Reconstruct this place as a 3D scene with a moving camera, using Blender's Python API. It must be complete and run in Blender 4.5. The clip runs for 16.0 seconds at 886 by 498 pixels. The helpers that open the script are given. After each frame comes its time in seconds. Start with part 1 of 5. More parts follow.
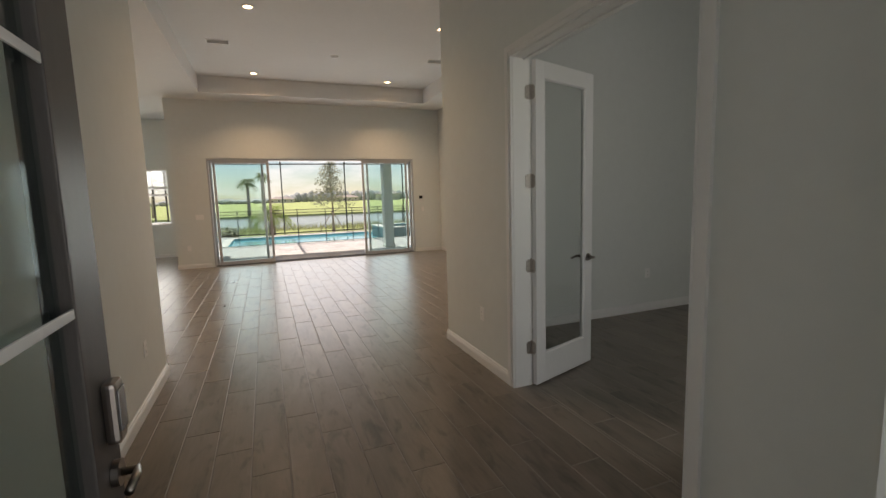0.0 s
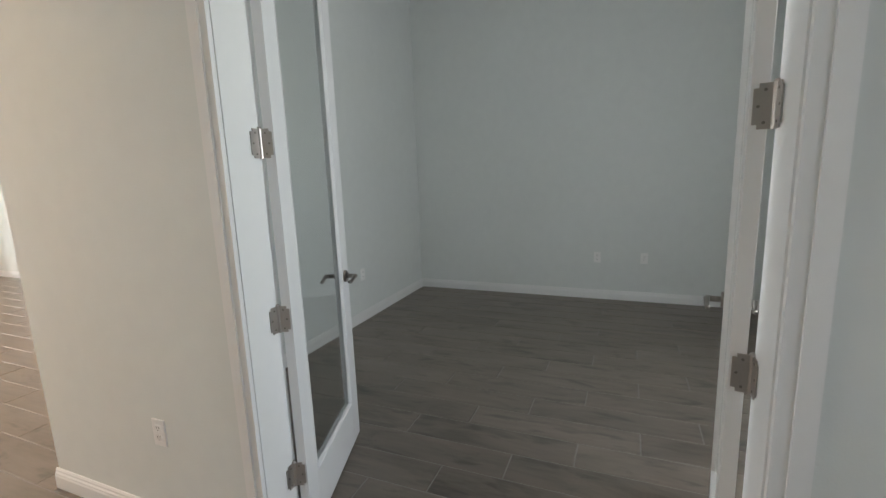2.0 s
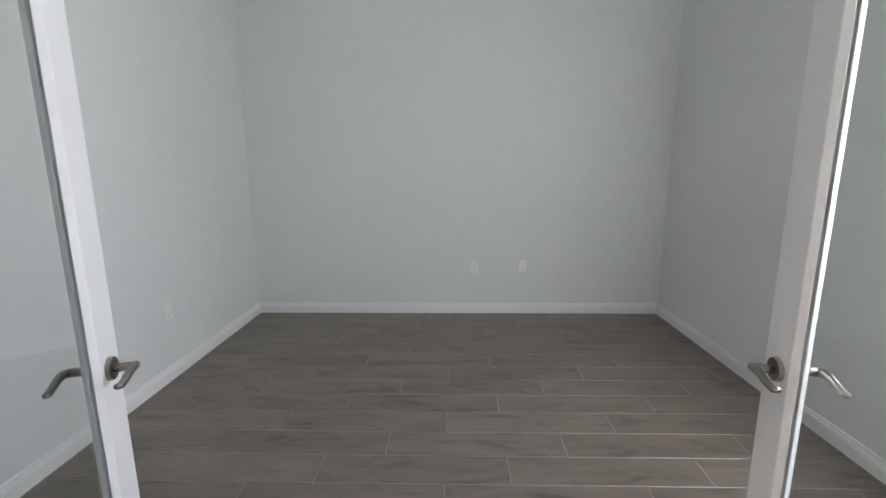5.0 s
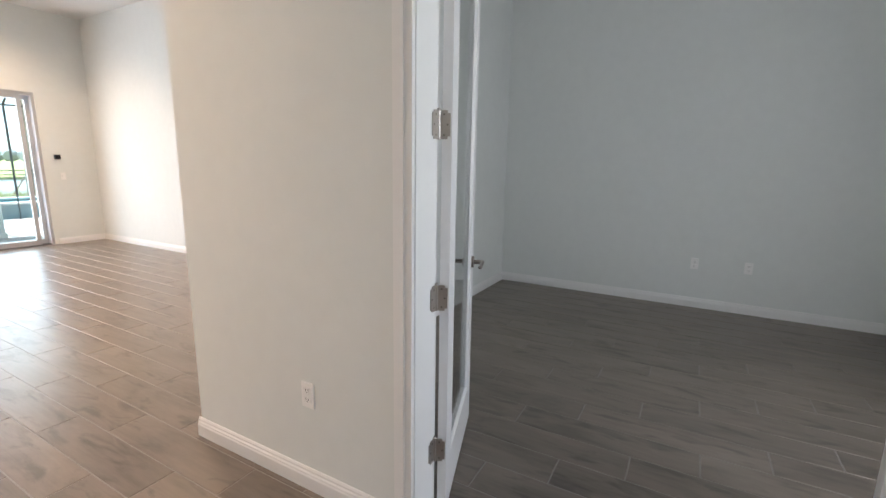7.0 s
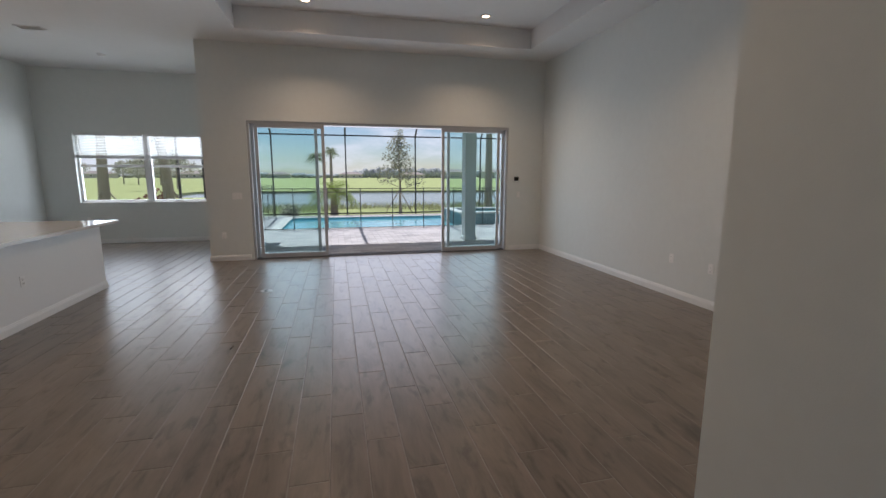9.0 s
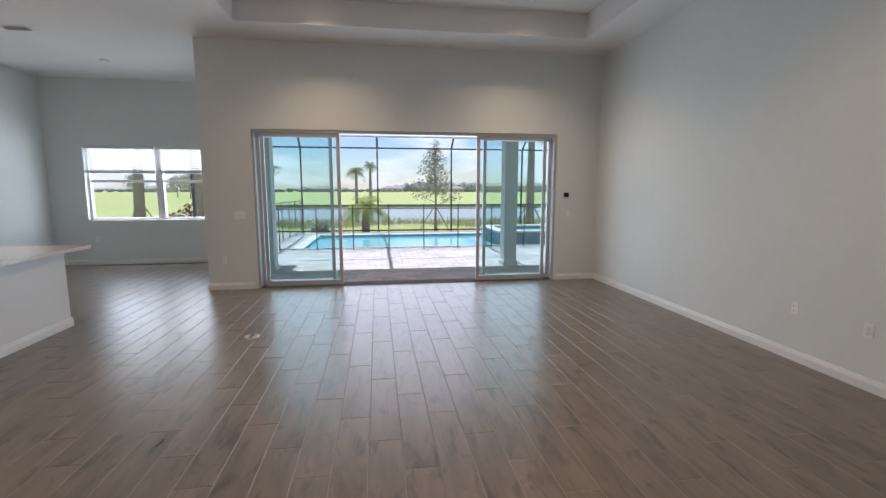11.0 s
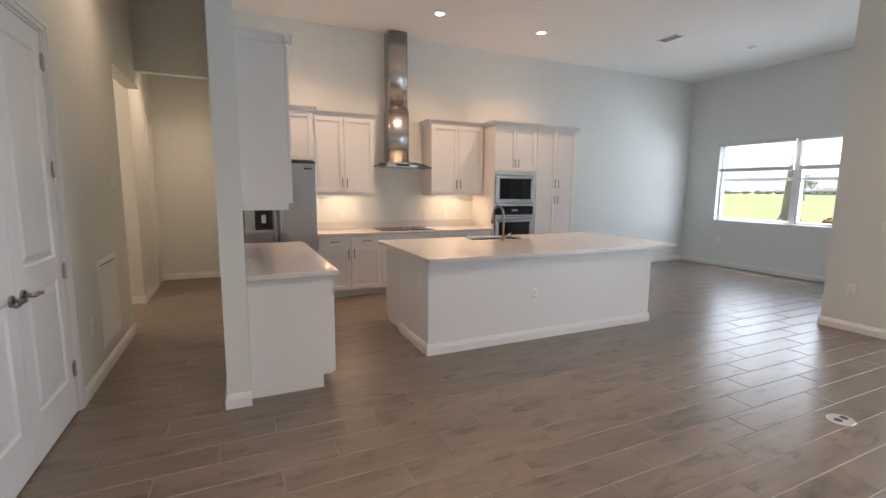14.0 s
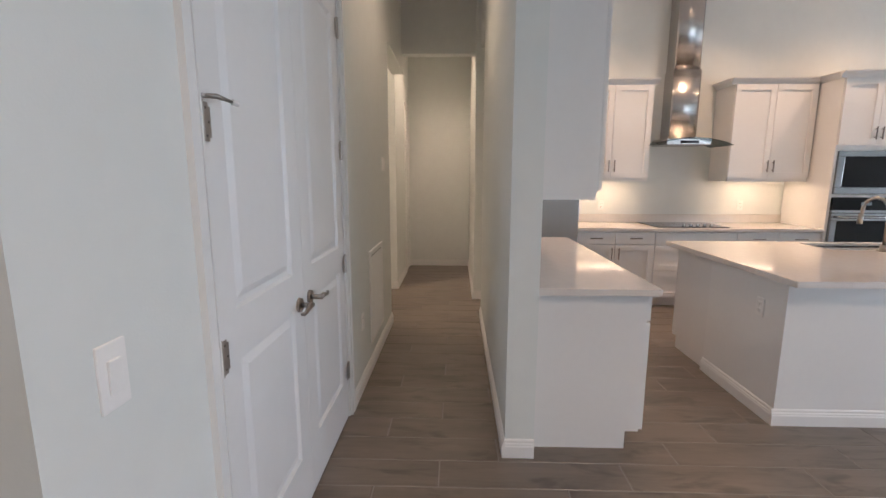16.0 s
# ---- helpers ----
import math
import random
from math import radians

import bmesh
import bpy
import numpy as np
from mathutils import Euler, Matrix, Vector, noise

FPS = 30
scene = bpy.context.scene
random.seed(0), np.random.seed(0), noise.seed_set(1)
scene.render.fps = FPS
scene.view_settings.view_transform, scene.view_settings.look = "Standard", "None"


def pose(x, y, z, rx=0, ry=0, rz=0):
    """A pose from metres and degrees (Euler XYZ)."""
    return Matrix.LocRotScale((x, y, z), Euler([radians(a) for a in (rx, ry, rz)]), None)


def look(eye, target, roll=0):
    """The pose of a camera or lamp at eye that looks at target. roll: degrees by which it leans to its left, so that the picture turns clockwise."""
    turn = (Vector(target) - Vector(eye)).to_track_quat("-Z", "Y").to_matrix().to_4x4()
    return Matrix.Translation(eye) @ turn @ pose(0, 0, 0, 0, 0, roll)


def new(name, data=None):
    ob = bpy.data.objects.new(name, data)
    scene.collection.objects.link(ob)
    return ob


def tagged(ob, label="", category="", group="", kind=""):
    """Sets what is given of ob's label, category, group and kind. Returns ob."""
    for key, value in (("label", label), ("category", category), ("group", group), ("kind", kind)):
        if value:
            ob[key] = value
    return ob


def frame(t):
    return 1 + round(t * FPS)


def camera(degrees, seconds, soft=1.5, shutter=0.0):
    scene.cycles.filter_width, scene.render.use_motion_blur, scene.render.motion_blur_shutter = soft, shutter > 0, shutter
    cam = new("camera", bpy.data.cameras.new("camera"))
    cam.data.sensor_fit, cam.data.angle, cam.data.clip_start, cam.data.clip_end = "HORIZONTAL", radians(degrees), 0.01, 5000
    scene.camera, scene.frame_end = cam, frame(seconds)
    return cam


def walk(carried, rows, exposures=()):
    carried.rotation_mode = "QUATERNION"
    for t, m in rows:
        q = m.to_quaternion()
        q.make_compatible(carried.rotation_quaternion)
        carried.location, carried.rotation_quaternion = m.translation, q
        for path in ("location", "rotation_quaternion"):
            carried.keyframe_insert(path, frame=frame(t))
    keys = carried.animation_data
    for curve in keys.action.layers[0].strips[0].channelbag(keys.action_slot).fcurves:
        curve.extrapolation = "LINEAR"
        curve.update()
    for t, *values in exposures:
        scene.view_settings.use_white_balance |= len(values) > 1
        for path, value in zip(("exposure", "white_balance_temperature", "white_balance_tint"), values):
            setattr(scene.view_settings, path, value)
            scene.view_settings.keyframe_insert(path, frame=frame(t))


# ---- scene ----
cam = camera(89.9, 16.0)
PATH = [
    (0, (0.033, -0.130, 1.465), (0.762, 1.717, 1.228), -1.7),
    (0.5, (0.110, 0.325, 1.478), (1.180, 2.000, 1.251), -2.2),
    (1, (0.268, 0.769, 1.454), (1.678, 2.163, 1.196), -2.4),
    (1.5, (0.417, 1.203, 1.444), (2.076, 2.281, 1.155), -2.3),
    (2, (0.637, 1.511, 1.44), (2.456, 2.269, 1.095), -2.1),
    (2.5, (0.895, 1.753, 1.421), (2.804, 2.234, 1.068), -1.8),
    (3, (1.075, 1.932, 1.443), (3.024, 2.183, 1.067), -2.1),
    (3.5, (1.298, 1.973, 1.439), (3.258, 2.111, 1.068), -1.6),
    (4.65, (1.53, 1.955, 1.435), (3.49, 2.01, 1.06), -0.4),
    (5.8, (1.087, 1.99, 1.428), (3.049, 2.085, 1.051), 0.6),
    (6, (0.985, 1.993, 1.435), (2.94, 2.152, 1.047), 1.0),
    (6.5, (0.719, 1.909, 1.432), (2.619, 2.394, 1.038), 1.1),
    (7, (0.455, 1.876, 1.416), (2.173, 2.832, 1.046), 0.9),
    (7.5, (0.175, 1.947, 1.417), (1.558, 3.341, 1.035), 0.8),
    (8, (0.057, 2.053, 1.423), (1.008, 3.771, 1.042), 0.2),
    (8.5, (0.128, 2.302, 1.439), (0.727, 4.18, 1.098), 0.1),
    (8.7, (0.213, 2.454, 1.492), (0.711, 4.361, 1.156), 0.2),
    (10.8, (0.742, 3.858, 1.533), (1.119, 5.805, 1.272), -0.2),
    (11, (0.741, 3.991, 1.539), (1.028, 5.953, 1.275), 0.0),
    (11.5, (0.796, 4.316, 1.512), (0.763, 6.298, 1.244), 0.2),
    (12, (0.807, 4.672, 1.496), (0.4, 6.612, 1.232), 0.4),
    (12.5, (0.72, 4.947, 1.51), (-0.102, 6.751, 1.245), 0.0),
    (13, (0.681, 5.144, 1.52), (-0.527, 6.716, 1.26), -0.0),
    (13.5, (0.714, 5.275, 1.503), (-0.833, 6.517, 1.249), 0.3),
    (14, (0.793, 5.223, 1.487), (-1.007, 6.054, 1.22), 0.5),
    (14.5, (0.862, 5.095, 1.444), (-1.073, 5.512, 1.159), 0.4),
    (15, (0.698, 5.001, 1.422), (-1.274, 5.13, 1.112), 0.5),
    (15.5, (0.266, 4.955, 1.434), (-1.709, 4.964, 1.117), 0.4),
    (16, (-0.255, 4.84, 1.449), (-2.228, 4.781, 1.125), 0.1),
]
EXPOSURES = [(0, 0.75, 7300, 17), (0.5, 0.75, 7050, 17), (1.0, 0.8, 6800, 16), (1.5, 1.1, 6550, 16), (2.0, 2.05, 6450, 15), (2.5, 2.25, 6450, 15), (3.5, 2.6, 6450, 17), (5.8, 2.72, 6380, 22), (6.0, 2.7, 6380, 22), (6.5, 2.42, 6400, 22), (7.0, 2.25, 6350, 20), (7.5, 1.05, 6250, 21), (8.0, 0.42, 6200, 21), (8.5, 0.32, 6100, 18), (11.0, 0.75, 5850, 17), (12.5, 0.85, 5900, 18), (13.0, 0.92, 5950, 18), (13.5, 1.12, 6050, 18), (14.0, 1.25, 6000, 19), (14.5, 1.12, 5900, 19), (15, 1.34, 5700, 18), (16, 1.36, 5700, 18)]
walk(cam, [(t, look(eye, target, roll)) for t, eye, target, roll in PATH], EXPOSURES)

# ---- light ----
world = bpy.data.worlds.new("world")
scene.world = world
world.use_nodes = True
wn, wl = world.node_tree.nodes, world.node_tree.links
sky = wn.new("ShaderNodeTexSky")
sky.sky_type, sky.sun_disc = "NISHITA", False
sky.sun_elevation, sky.sun_rotation = radians(72), radians(-14)
sky.air_density, sky.dust_density, sky.ozone_density = 1.0, 0.3, 3.0
cloud_noise = wn.new("ShaderNodeTexNoise")
cloud_noise.inputs["Scale"].default_value, cloud_noise.inputs["Detail"].default_value, cloud_noise.inputs["Roughness"].default_value = 3.2, 8, 0.58
wc = wn.new("ShaderNodeTexCoord")
wm = wn.new("ShaderNodeMapping")
wm.inputs["Scale"].default_value = (1, 1, 3.0)
wr = wn.new("ShaderNodeValToRGB")
wr.color_ramp.elements[0].position, wr.color_ramp.elements[1].position = 0.46, 0.62
wx = wn.new("ShaderNodeMixRGB")
wx.inputs[2].default_value = (9.0, 9.2, 9.5, 1)
wl.new(wc.outputs["Generated"], wm.inputs[0])
wl.new(wm.outputs[0], cloud_noise.inputs["Vector"])
wl.new(cloud_noise.outputs["Fac"], wr.inputs[0])
wl.new(wr.outputs[0], wx.inputs[0])
wl.new(sky.outputs[0], wx.inputs[1])
wl.new(wx.outputs[0], wn["Background"].inputs[0])
wn["Background"].inputs[1].default_value = 0.072

sun = new("sun", bpy.data.lights.new("sun", "SUN"))
sun.data.energy, sun.data.angle, sun.data.color = 3.9, radians(0.53), (1, 0.96, 0.9)
sun.matrix_world = look((-1.7, 10.2, 30), (0, 0, 0))


def area(name, eye, target, w, h, power, colour):
    ob = new(name, bpy.data.lights.new(name, "AREA"))
    ob.data.shape, ob.data.size, ob.data.size_y, ob.data.energy, ob.data.color = "RECTANGLE", w, h, power, colour
    ob.matrix_world = look(eye, target)
    return ob


SKYC = (0.90, 0.95, 1.0)
area("slider_daylight", (1.28, 11.46, 1.25), (1.28, 5, 0.9), 4.7, 2.35, 45, SKYC)
area("nook_daylight", (-3.78, 14.24, 1.65), (-3.78, 8, 0.8), 2.5, 1.4, 42, (0.93, 0.99, 1.0))
area("entry_daylight", (0.37, 0.10, 1.25), (0.37, 3, 1.05), 1.5, 2.3, 1.6, (0.88, 0.95, 1.0))
area("office_daylight", (2.60, -0.10, 1.65), (3.2, 3, 1.3), 1.0, 1.4, 8.5, (0.92, 0.97, 0.97))

# ---- materials ----
MATS = {}


def mat(name, colour, rough=0.5, metal=0.0, spots=0.0, scale=4.0, bump=0.0, bscale=60.0, stretch=(1, 1, 1), spec=0.5, rvar=0.0, relief=0.004):
    """A painted, metal or mineral surface: colour varied at two scales, fine relief."""
    m = bpy.data.materials.new(name)
    m.use_nodes = True
    n, l = m.node_tree.nodes, m.node_tree.links
    p = n["Principled BSDF"]
    p.inputs["Roughness"].default_value, p.inputs["Metallic"].default_value = rough, metal
    p.inputs["Specular IOR Level"].default_value = spec
    p.inputs["Base Color"].default_value = (*colour, 1)
    geo = n.new("ShaderNodeNewGeometry")
    mp = n.new("ShaderNodeMapping")
    mp.inputs["Scale"].default_value = stretch
    l.new(geo.outputs["Position"], mp.inputs[0])
    if spots:
        a, b = n.new("ShaderNodeTexNoise"), n.new("ShaderNodeTexNoise")
        a.inputs["Scale"].default_value, b.inputs["Scale"].default_value = scale, scale * 9
        a.inputs["Detail"].default_value = b.inputs["Detail"].default_value = 5
        l.new(mp.outputs[0], a.inputs["Vector"])
        l.new(mp.outputs[0], b.inputs["Vector"])
        add = n.new("ShaderNodeMath")
        add.operation = "ADD"
        l.new(a.outputs["Fac"], add.inputs[0])
        l.new(b.outputs["Fac"], add.inputs[1])
        rng = n.new("ShaderNodeMapRange")
        rng.inputs["From Min"].default_value, rng.inputs["From Max"].default_value = 0.6, 1.4
        rng.inputs["To Min"].default_value, rng.inputs["To Max"].default_value = 1 - spots, 1 + spots
        l.new(add.outputs[0], rng.inputs["Value"])
        hsv = n.new("ShaderNodeHueSaturation")
        hsv.inputs["Color"].default_value = (*colour, 1)
        l.new(rng.outputs[0], hsv.inputs["Value"])
        l.new(hsv.outputs[0], p.inputs["Base Color"])
        if rvar:
            rr = n.new("ShaderNodeMapRange")
            rr.inputs["To Min"].default_value, rr.inputs["To Max"].default_value = rough - rvar, rough + rvar
            l.new(a.outputs["Fac"], rr.inputs["Value"])
            l.new(rr.outputs[0], p.inputs["Roughness"])
    if bump:
        c = n.new("ShaderNodeTexNoise")
        c.inputs["Scale"].default_value, c.inputs["Detail"].default_value = bscale, 4
        l.new(mp.outputs[0], c.inputs["Vector"])
        bp = n.new("ShaderNodeBump")
        bp.inputs["Strength"].default_value, bp.inputs["Distance"].default_value = bump, relief
        l.new(c.outputs["Fac"], bp.inputs["Height"])
        l.new(bp.outputs[0], p.inputs["Normal"])
    MATS[name] = m
    return m


def random_tint(m, source, amount, per_piece_hue=0.0):
    """Varies a material from piece to piece."""
    n, l = m.node_tree.nodes, m.node_tree.links
    p = n["Principled BSDF"]
    if source == "object":
        out = n.new("ShaderNodeObjectInfo").outputs["Random"]
    else:
        out = n.new("ShaderNodeNewGeometry").outputs["Random Per Island"]
    rng = n.new("ShaderNodeMapRange")
    rng.inputs["To Min"].default_value, rng.inputs["To Max"].default_value = 1 - amount, 1 + amount
    l.new(out, rng.inputs["Value"])
    hsv = n.new("ShaderNodeHueSaturation")
    if p.inputs["Base Color"].links:
        l.new(p.inputs["Base Color"].links[0].from_socket, hsv.inputs["Color"])
    else:
        hsv.inputs["Color"].default_value = p.inputs["Base Color"].default_value
    l.new(rng.outputs[0], hsv.inputs["Value"])
    if per_piece_hue:
        hr = n.new("ShaderNodeMapRange")
        hr.inputs["To Min"].default_value, hr.inputs["To Max"].default_value = 0.5 - per_piece_hue, 0.5 + per_piece_hue
        l.new(out, hr.inputs["Value"])
        l.new(hr.outputs[0], hsv.inputs["Hue"])
    l.new(hsv.outputs[0], p.inputs["Base Color"])
    return m


def plank_mat(name, source):
    """Wood-look porcelain: long smoky grain, darker knots and streaks, piece by piece."""
    m = bpy.data.materials.new(name)
    m.use_nodes = True
    n, l = m.node_tree.nodes, m.node_tree.links
    p = n["Principled BSDF"]
    geo = n.new("ShaderNodeNewGeometry")
    rnd = n.new("ShaderNodeObjectInfo").outputs["Random"] if source == "object" else geo.outputs["Random Per Island"]
    mul = n.new("ShaderNodeMath")
    mul.operation, mul.inputs[1].default_value = "MULTIPLY", 57.0
    l.new(rnd, mul.inputs[0])
    comb = n.new("ShaderNodeCombineXYZ")
    l.new(mul.outputs[0], comb.inputs[0])
    l.new(mul.outputs[0], comb.inputs[2])
    vadd = n.new("ShaderNodeVectorMath")
    l.new(geo.outputs["Position"], vadd.inputs[0])
    l.new(comb.outputs[0], vadd.inputs[1])

    def grain(sx, sy, scale, detail, rough):
        mp = n.new("ShaderNodeMapping")
        mp.inputs["Scale"].default_value = (sx, sy, 1)
        l.new(vadd.outputs[0], mp.inputs[0])
        t = n.new("ShaderNodeTexNoise")
        t.inputs["Scale"].default_value, t.inputs["Detail"].default_value, t.inputs["Roughness"].default_value = scale, detail, rough
        t.inputs["Distortion"].default_value = 0.6
        l.new(mp.outputs[0], t.inputs["Vector"])
        return t.outputs["Fac"]

    fine, broad, knots = grain(46, 2.4, 1.0, 6, 0.62), grain(6.5, 1.7, 1.0, 5, 0.6), grain(12, 3.4, 1.0, 4, 0.55)
    ramp = n.new("ShaderNodeValToRGB")
    e = ramp.color_ramp.elements
    e[0].position, e[0].color = 0.30, (0.105, 0.085, 0.069, 1)
    e[1].position, e[1].color = 0.66, (0.220, 0.182, 0.150, 1)
    mid = e.new(0.45)
    mid.color = (0.166, 0.138, 0.113, 1)
    mixa = n.new("ShaderNodeMath")
    mixa.operation, mixa.inputs[2].default_value = "MULTIPLY_ADD", 0.0
    l.new(broad, mixa.inputs[0])
    mixa.inputs[1].default_value = 0.76
    fmul = n.new("ShaderNodeMath")
    fmul.operation, fmul.inputs[1].default_value = "MULTIPLY_ADD", 0.24
    l.new(fine, fmul.inputs[0])
    l.new(mixa.outputs[0], fmul.inputs[2])
    l.new(fmul.outputs[0], ramp.inputs[0])
    kr = n.new("ShaderNodeValToRGB")
    kr.color_ramp.elements[0].position, kr.color_ramp.elements[1].position = 0.545, 0.69
    kr.color_ramp.elements[0].color, kr.color_ramp.elements[1].color = (1, 1, 1, 1), (0.48, 0.475, 0.48, 1)
    l.new(knots, kr.inputs[0])
    mx = n.new("ShaderNodeMixRGB")
    mx.blend_type = "MULTIPLY"
    mx.inputs[0].default_value = 0.75
    l.new(ramp.outputs[0], mx.inputs[1])
    l.new(kr.outputs[0], mx.inputs[2])
    rng = n.new("ShaderNodeMapRange")
    rng.inputs["To Min"].default_value, rng.inputs["To Max"].default_value = 0.93, 1.08
    l.new(rnd, rng.inputs["Value"])
    hsv = n.new("ShaderNodeHueSaturation")
    l.new(mx.outputs[0], hsv.inputs["Color"])
    l.new(rng.outputs[0], hsv.inputs["Value"])
    l.new(hsv.outputs[0], p.inputs["Base Color"])
    rr = n.new("ShaderNodeMapRange")
    rr.inputs["To Min"].default_value, rr.inputs["To Max"].default_value = 0.24, 0.38
    l.new(broad, rr.inputs["Value"])
    l.new(rr.outputs[0], p.inputs["Roughness"])
    bp = n.new("ShaderNodeBump")
    bp.inputs["Strength"].default_value, bp.inputs["Distance"].default_value = 0.25, 0.002
    p.inputs["Specular IOR Level"].default_value = 0.55
    l.new(fine, bp.inputs["Height"])
    l.new(bp.outputs[0], p.inputs["Normal"])
    MATS[name] = m
    return m


def glass_mat(name, tint, gloss=0.02):
    m = bpy.data.materials.new(name)
    m.use_nodes = True
    n, l = m.node_tree.nodes, m.node_tree.links
    n.remove(n["Principled BSDF"])
    tr, gl, mx, fr = n.new("ShaderNodeBsdfTransparent"), n.new("ShaderNodeBsdfGlossy"), n.new("ShaderNodeMixShader"), n.new("ShaderNodeLayerWeight")
    rise, scl = n.new("ShaderNodeMath"), n.new("ShaderNodeMath")
    rise.operation, rise.inputs[1].default_value = "POWER", 4.0
    scl.operation, scl.inputs[1].default_value, scl.inputs[2].default_value = "MULTIPLY_ADD", 0.6, 0.025
    tr.inputs[0].default_value = (*tint, 1)
    gl.inputs["Roughness"].default_value = gloss
    l.new(fr.outputs["Facing"], rise.inputs[0])
    l.new(rise.outputs[0], scl.inputs[0])
    l.new(scl.outputs[0], mx.inputs[0])
    l.new(tr.outputs[0], mx.inputs[1])
    l.new(gl.outputs[0], mx.inputs[2])
    l.new(mx.outputs[0], n["Material Output"].inputs[0])
    MATS[name] = m
    return m


def glow_mat(name, colour, strength):
    m = bpy.data.materials.new(name)
    m.use_nodes = True
    p = m.node_tree.nodes["Principled BSDF"]
    p.inputs["Base Color"].default_value = (0.8, 0.8, 0.8, 1)
    p.inputs["Emission Color"].default_value = (*colour, 1)
    p.inputs["Emission Strength"].default_value = strength
    MATS[name] = m
    return m


mat("wall", (0.745, 0.77, 0.75), 0.75, spots=0.025, scale=1.2, bump=0.12, bscale=130)
mat("ceiling", (0.78, 0.775, 0.765), 0.85, spots=0.02, scale=1.5, bump=0.3, bscale=55)
mat("trim", (0.82, 0.82, 0.81), 0.38, spots=0.015, scale=3)
mat("door_paint", (0.83, 0.83, 0.83), 0.35, spots=0.015, scale=3, bump=0.05, bscale=90)
mat("cabinet", (0.80, 0.795, 0.785), 0.36, spots=0.015, scale=3)
mat("quartz", (0.72, 0.68, 0.64), 0.09, spots=0.05, scale=22, rvar=0.02)
mat("grout", (0.275, 0.257, 0.238), 0.95, spots=0.15, scale=12)
mat("steel", (0.42, 0.42, 0.43), 0.17, metal=1.0, spots=0.06, scale=6, stretch=(1, 1, 0.05), rvar=0.05, bump=0.25, bscale=9)
mat("hood_steel", (0.50, 0.485, 0.47), 0.24, metal=1.0, spots=0.08, scale=5, stretch=(1, 1, 0.01), rvar=0.06, bump=1.0, bscale=18, relief=0.006)
mat("dark_steel", (0.30, 0.31, 0.32), 0.26, metal=1.0, spots=0.06, scale=6, stretch=(1, 1, 0.05))
mat("nickel", (0.36, 0.33, 0.30), 0.28, metal=1.0, spots=0.05, scale=30)
mat("hinge_metal", (0.46, 0.425, 0.395), 0.34, metal=0.85, spots=0.05, scale=30)
mat("fridge_steel", (0.43, 0.43, 0.44), 0.22, metal=1.0, spots=0.06, scale=6, stretch=(1, 1, 0.05), rvar=0.05)
mat("pull_metal", (0.22, 0.20, 0.185), 0.3, metal=1.0, spots=0.05, scale=30)
mat("black_glass", (0.008, 0.008, 0.009), 0.04, spots=0.1, scale=20, spec=0.3)
mat("black_plastic", (0.02, 0.02, 0.022), 0.4, spots=0.1, scale=20)
mat("plate", (0.87, 0.865, 0.85), 0.4, spots=0.02, scale=10)
mat("slot", (0.08, 0.075, 0.07), 0.6)
mat("track_metal", (0.16, 0.16, 0.165), 0.5, metal=0.3, spots=0.08, scale=8)
mat("alu", (0.50, 0.50, 0.51), 0.42, metal=0.3, spots=0.04, scale=8)
mat("bronze", (0.045, 0.042, 0.04), 0.45, metal=0.4, spots=0.12, scale=8)
mat("door_dark", (0.075, 0.068, 0.066), 0.42, spots=0.14, scale=5, stretch=(6, 6, 0.6), bump=0.1)
mat("blind", (0.80, 0.80, 0.79), 0.5, spots=0.02)
mat("stucco", (0.70, 0.72, 0.70), 0.9, spots=0.05, scale=3, bump=0.6, bscale=45)
mat("soffit", (0.55, 0.56, 0.55), 0.85, spots=0.03)
random_tint(mat("paver", (0.42, 0.40, 0.39), 0.85, spots=0.16, scale=8, bump=0.5, bscale=70), "object", 0.16, 0.01)
random_tint(mat("paver_rest", (0.42, 0.40, 0.39), 0.85, spots=0.16, scale=8, bump=0.5, bscale=70), "island", 0.16, 0.01)
mat("sand", (0.30, 0.28, 0.25), 0.95, spots=0.2, scale=14)
mat("pool_shell", (0.16, 0.46, 0.55), 0.6, spots=0.08, scale=5)
mat("spa_stone", (0.22, 0.27, 0.28), 0.6, spots=0.25, scale=9, bump=0.4)
mat("coping", (0.60, 0.57, 0.53), 0.8, spots=0.1, scale=6, bump=0.3)
mat("grass", (0.29, 0.33, 0.12), 0.95, spots=0.3, scale=0.5, bump=0.8, bscale=12)
mat("bark", (0.34, 0.29, 0.24), 0.9, spots=0.3, scale=10, bump=0.8, bscale=25)
# Leaf is lighter than real foliage: outdoor glare and haze are in its colour.
random_tint(mat("leaf", (0.31, 0.31, 0.23), 0.6, spots=0.2, scale=3), "island", 0.35, 0.02)
random_tint(mat("palm_leaf", (0.15, 0.19, 0.085), 0.55, spots=0.2, scale=3), "island", 0.3, 0.02)
random_tint(mat("lime_leaf", (0.25, 0.32, 0.07), 0.55, spots=0.2, scale=3), "island", 0.3, 0.02)
random_tint(mat("red_leaf", (0.16, 0.055, 0.05), 0.6, spots=0.2, scale=3), "island", 0.35, 0.02)
random_tint(mat("reed", (0.38, 0.39, 0.22), 0.7, spots=0.25, scale=2), "island", 0.35, 0.02)
# Pale grey in place of green: the haze of distance is in the colour.
mat("hazed_far_trees", (0.33, 0.345, 0.34), 0.95, spots=0.2, scale=0.12)
mat("house_wall", (0.50, 0.47, 0.43), 0.9, spots=0.08, scale=0.5)
mat("roof_tile", (0.27, 0.235, 0.215), 0.9, spots=0.15, scale=1.0)
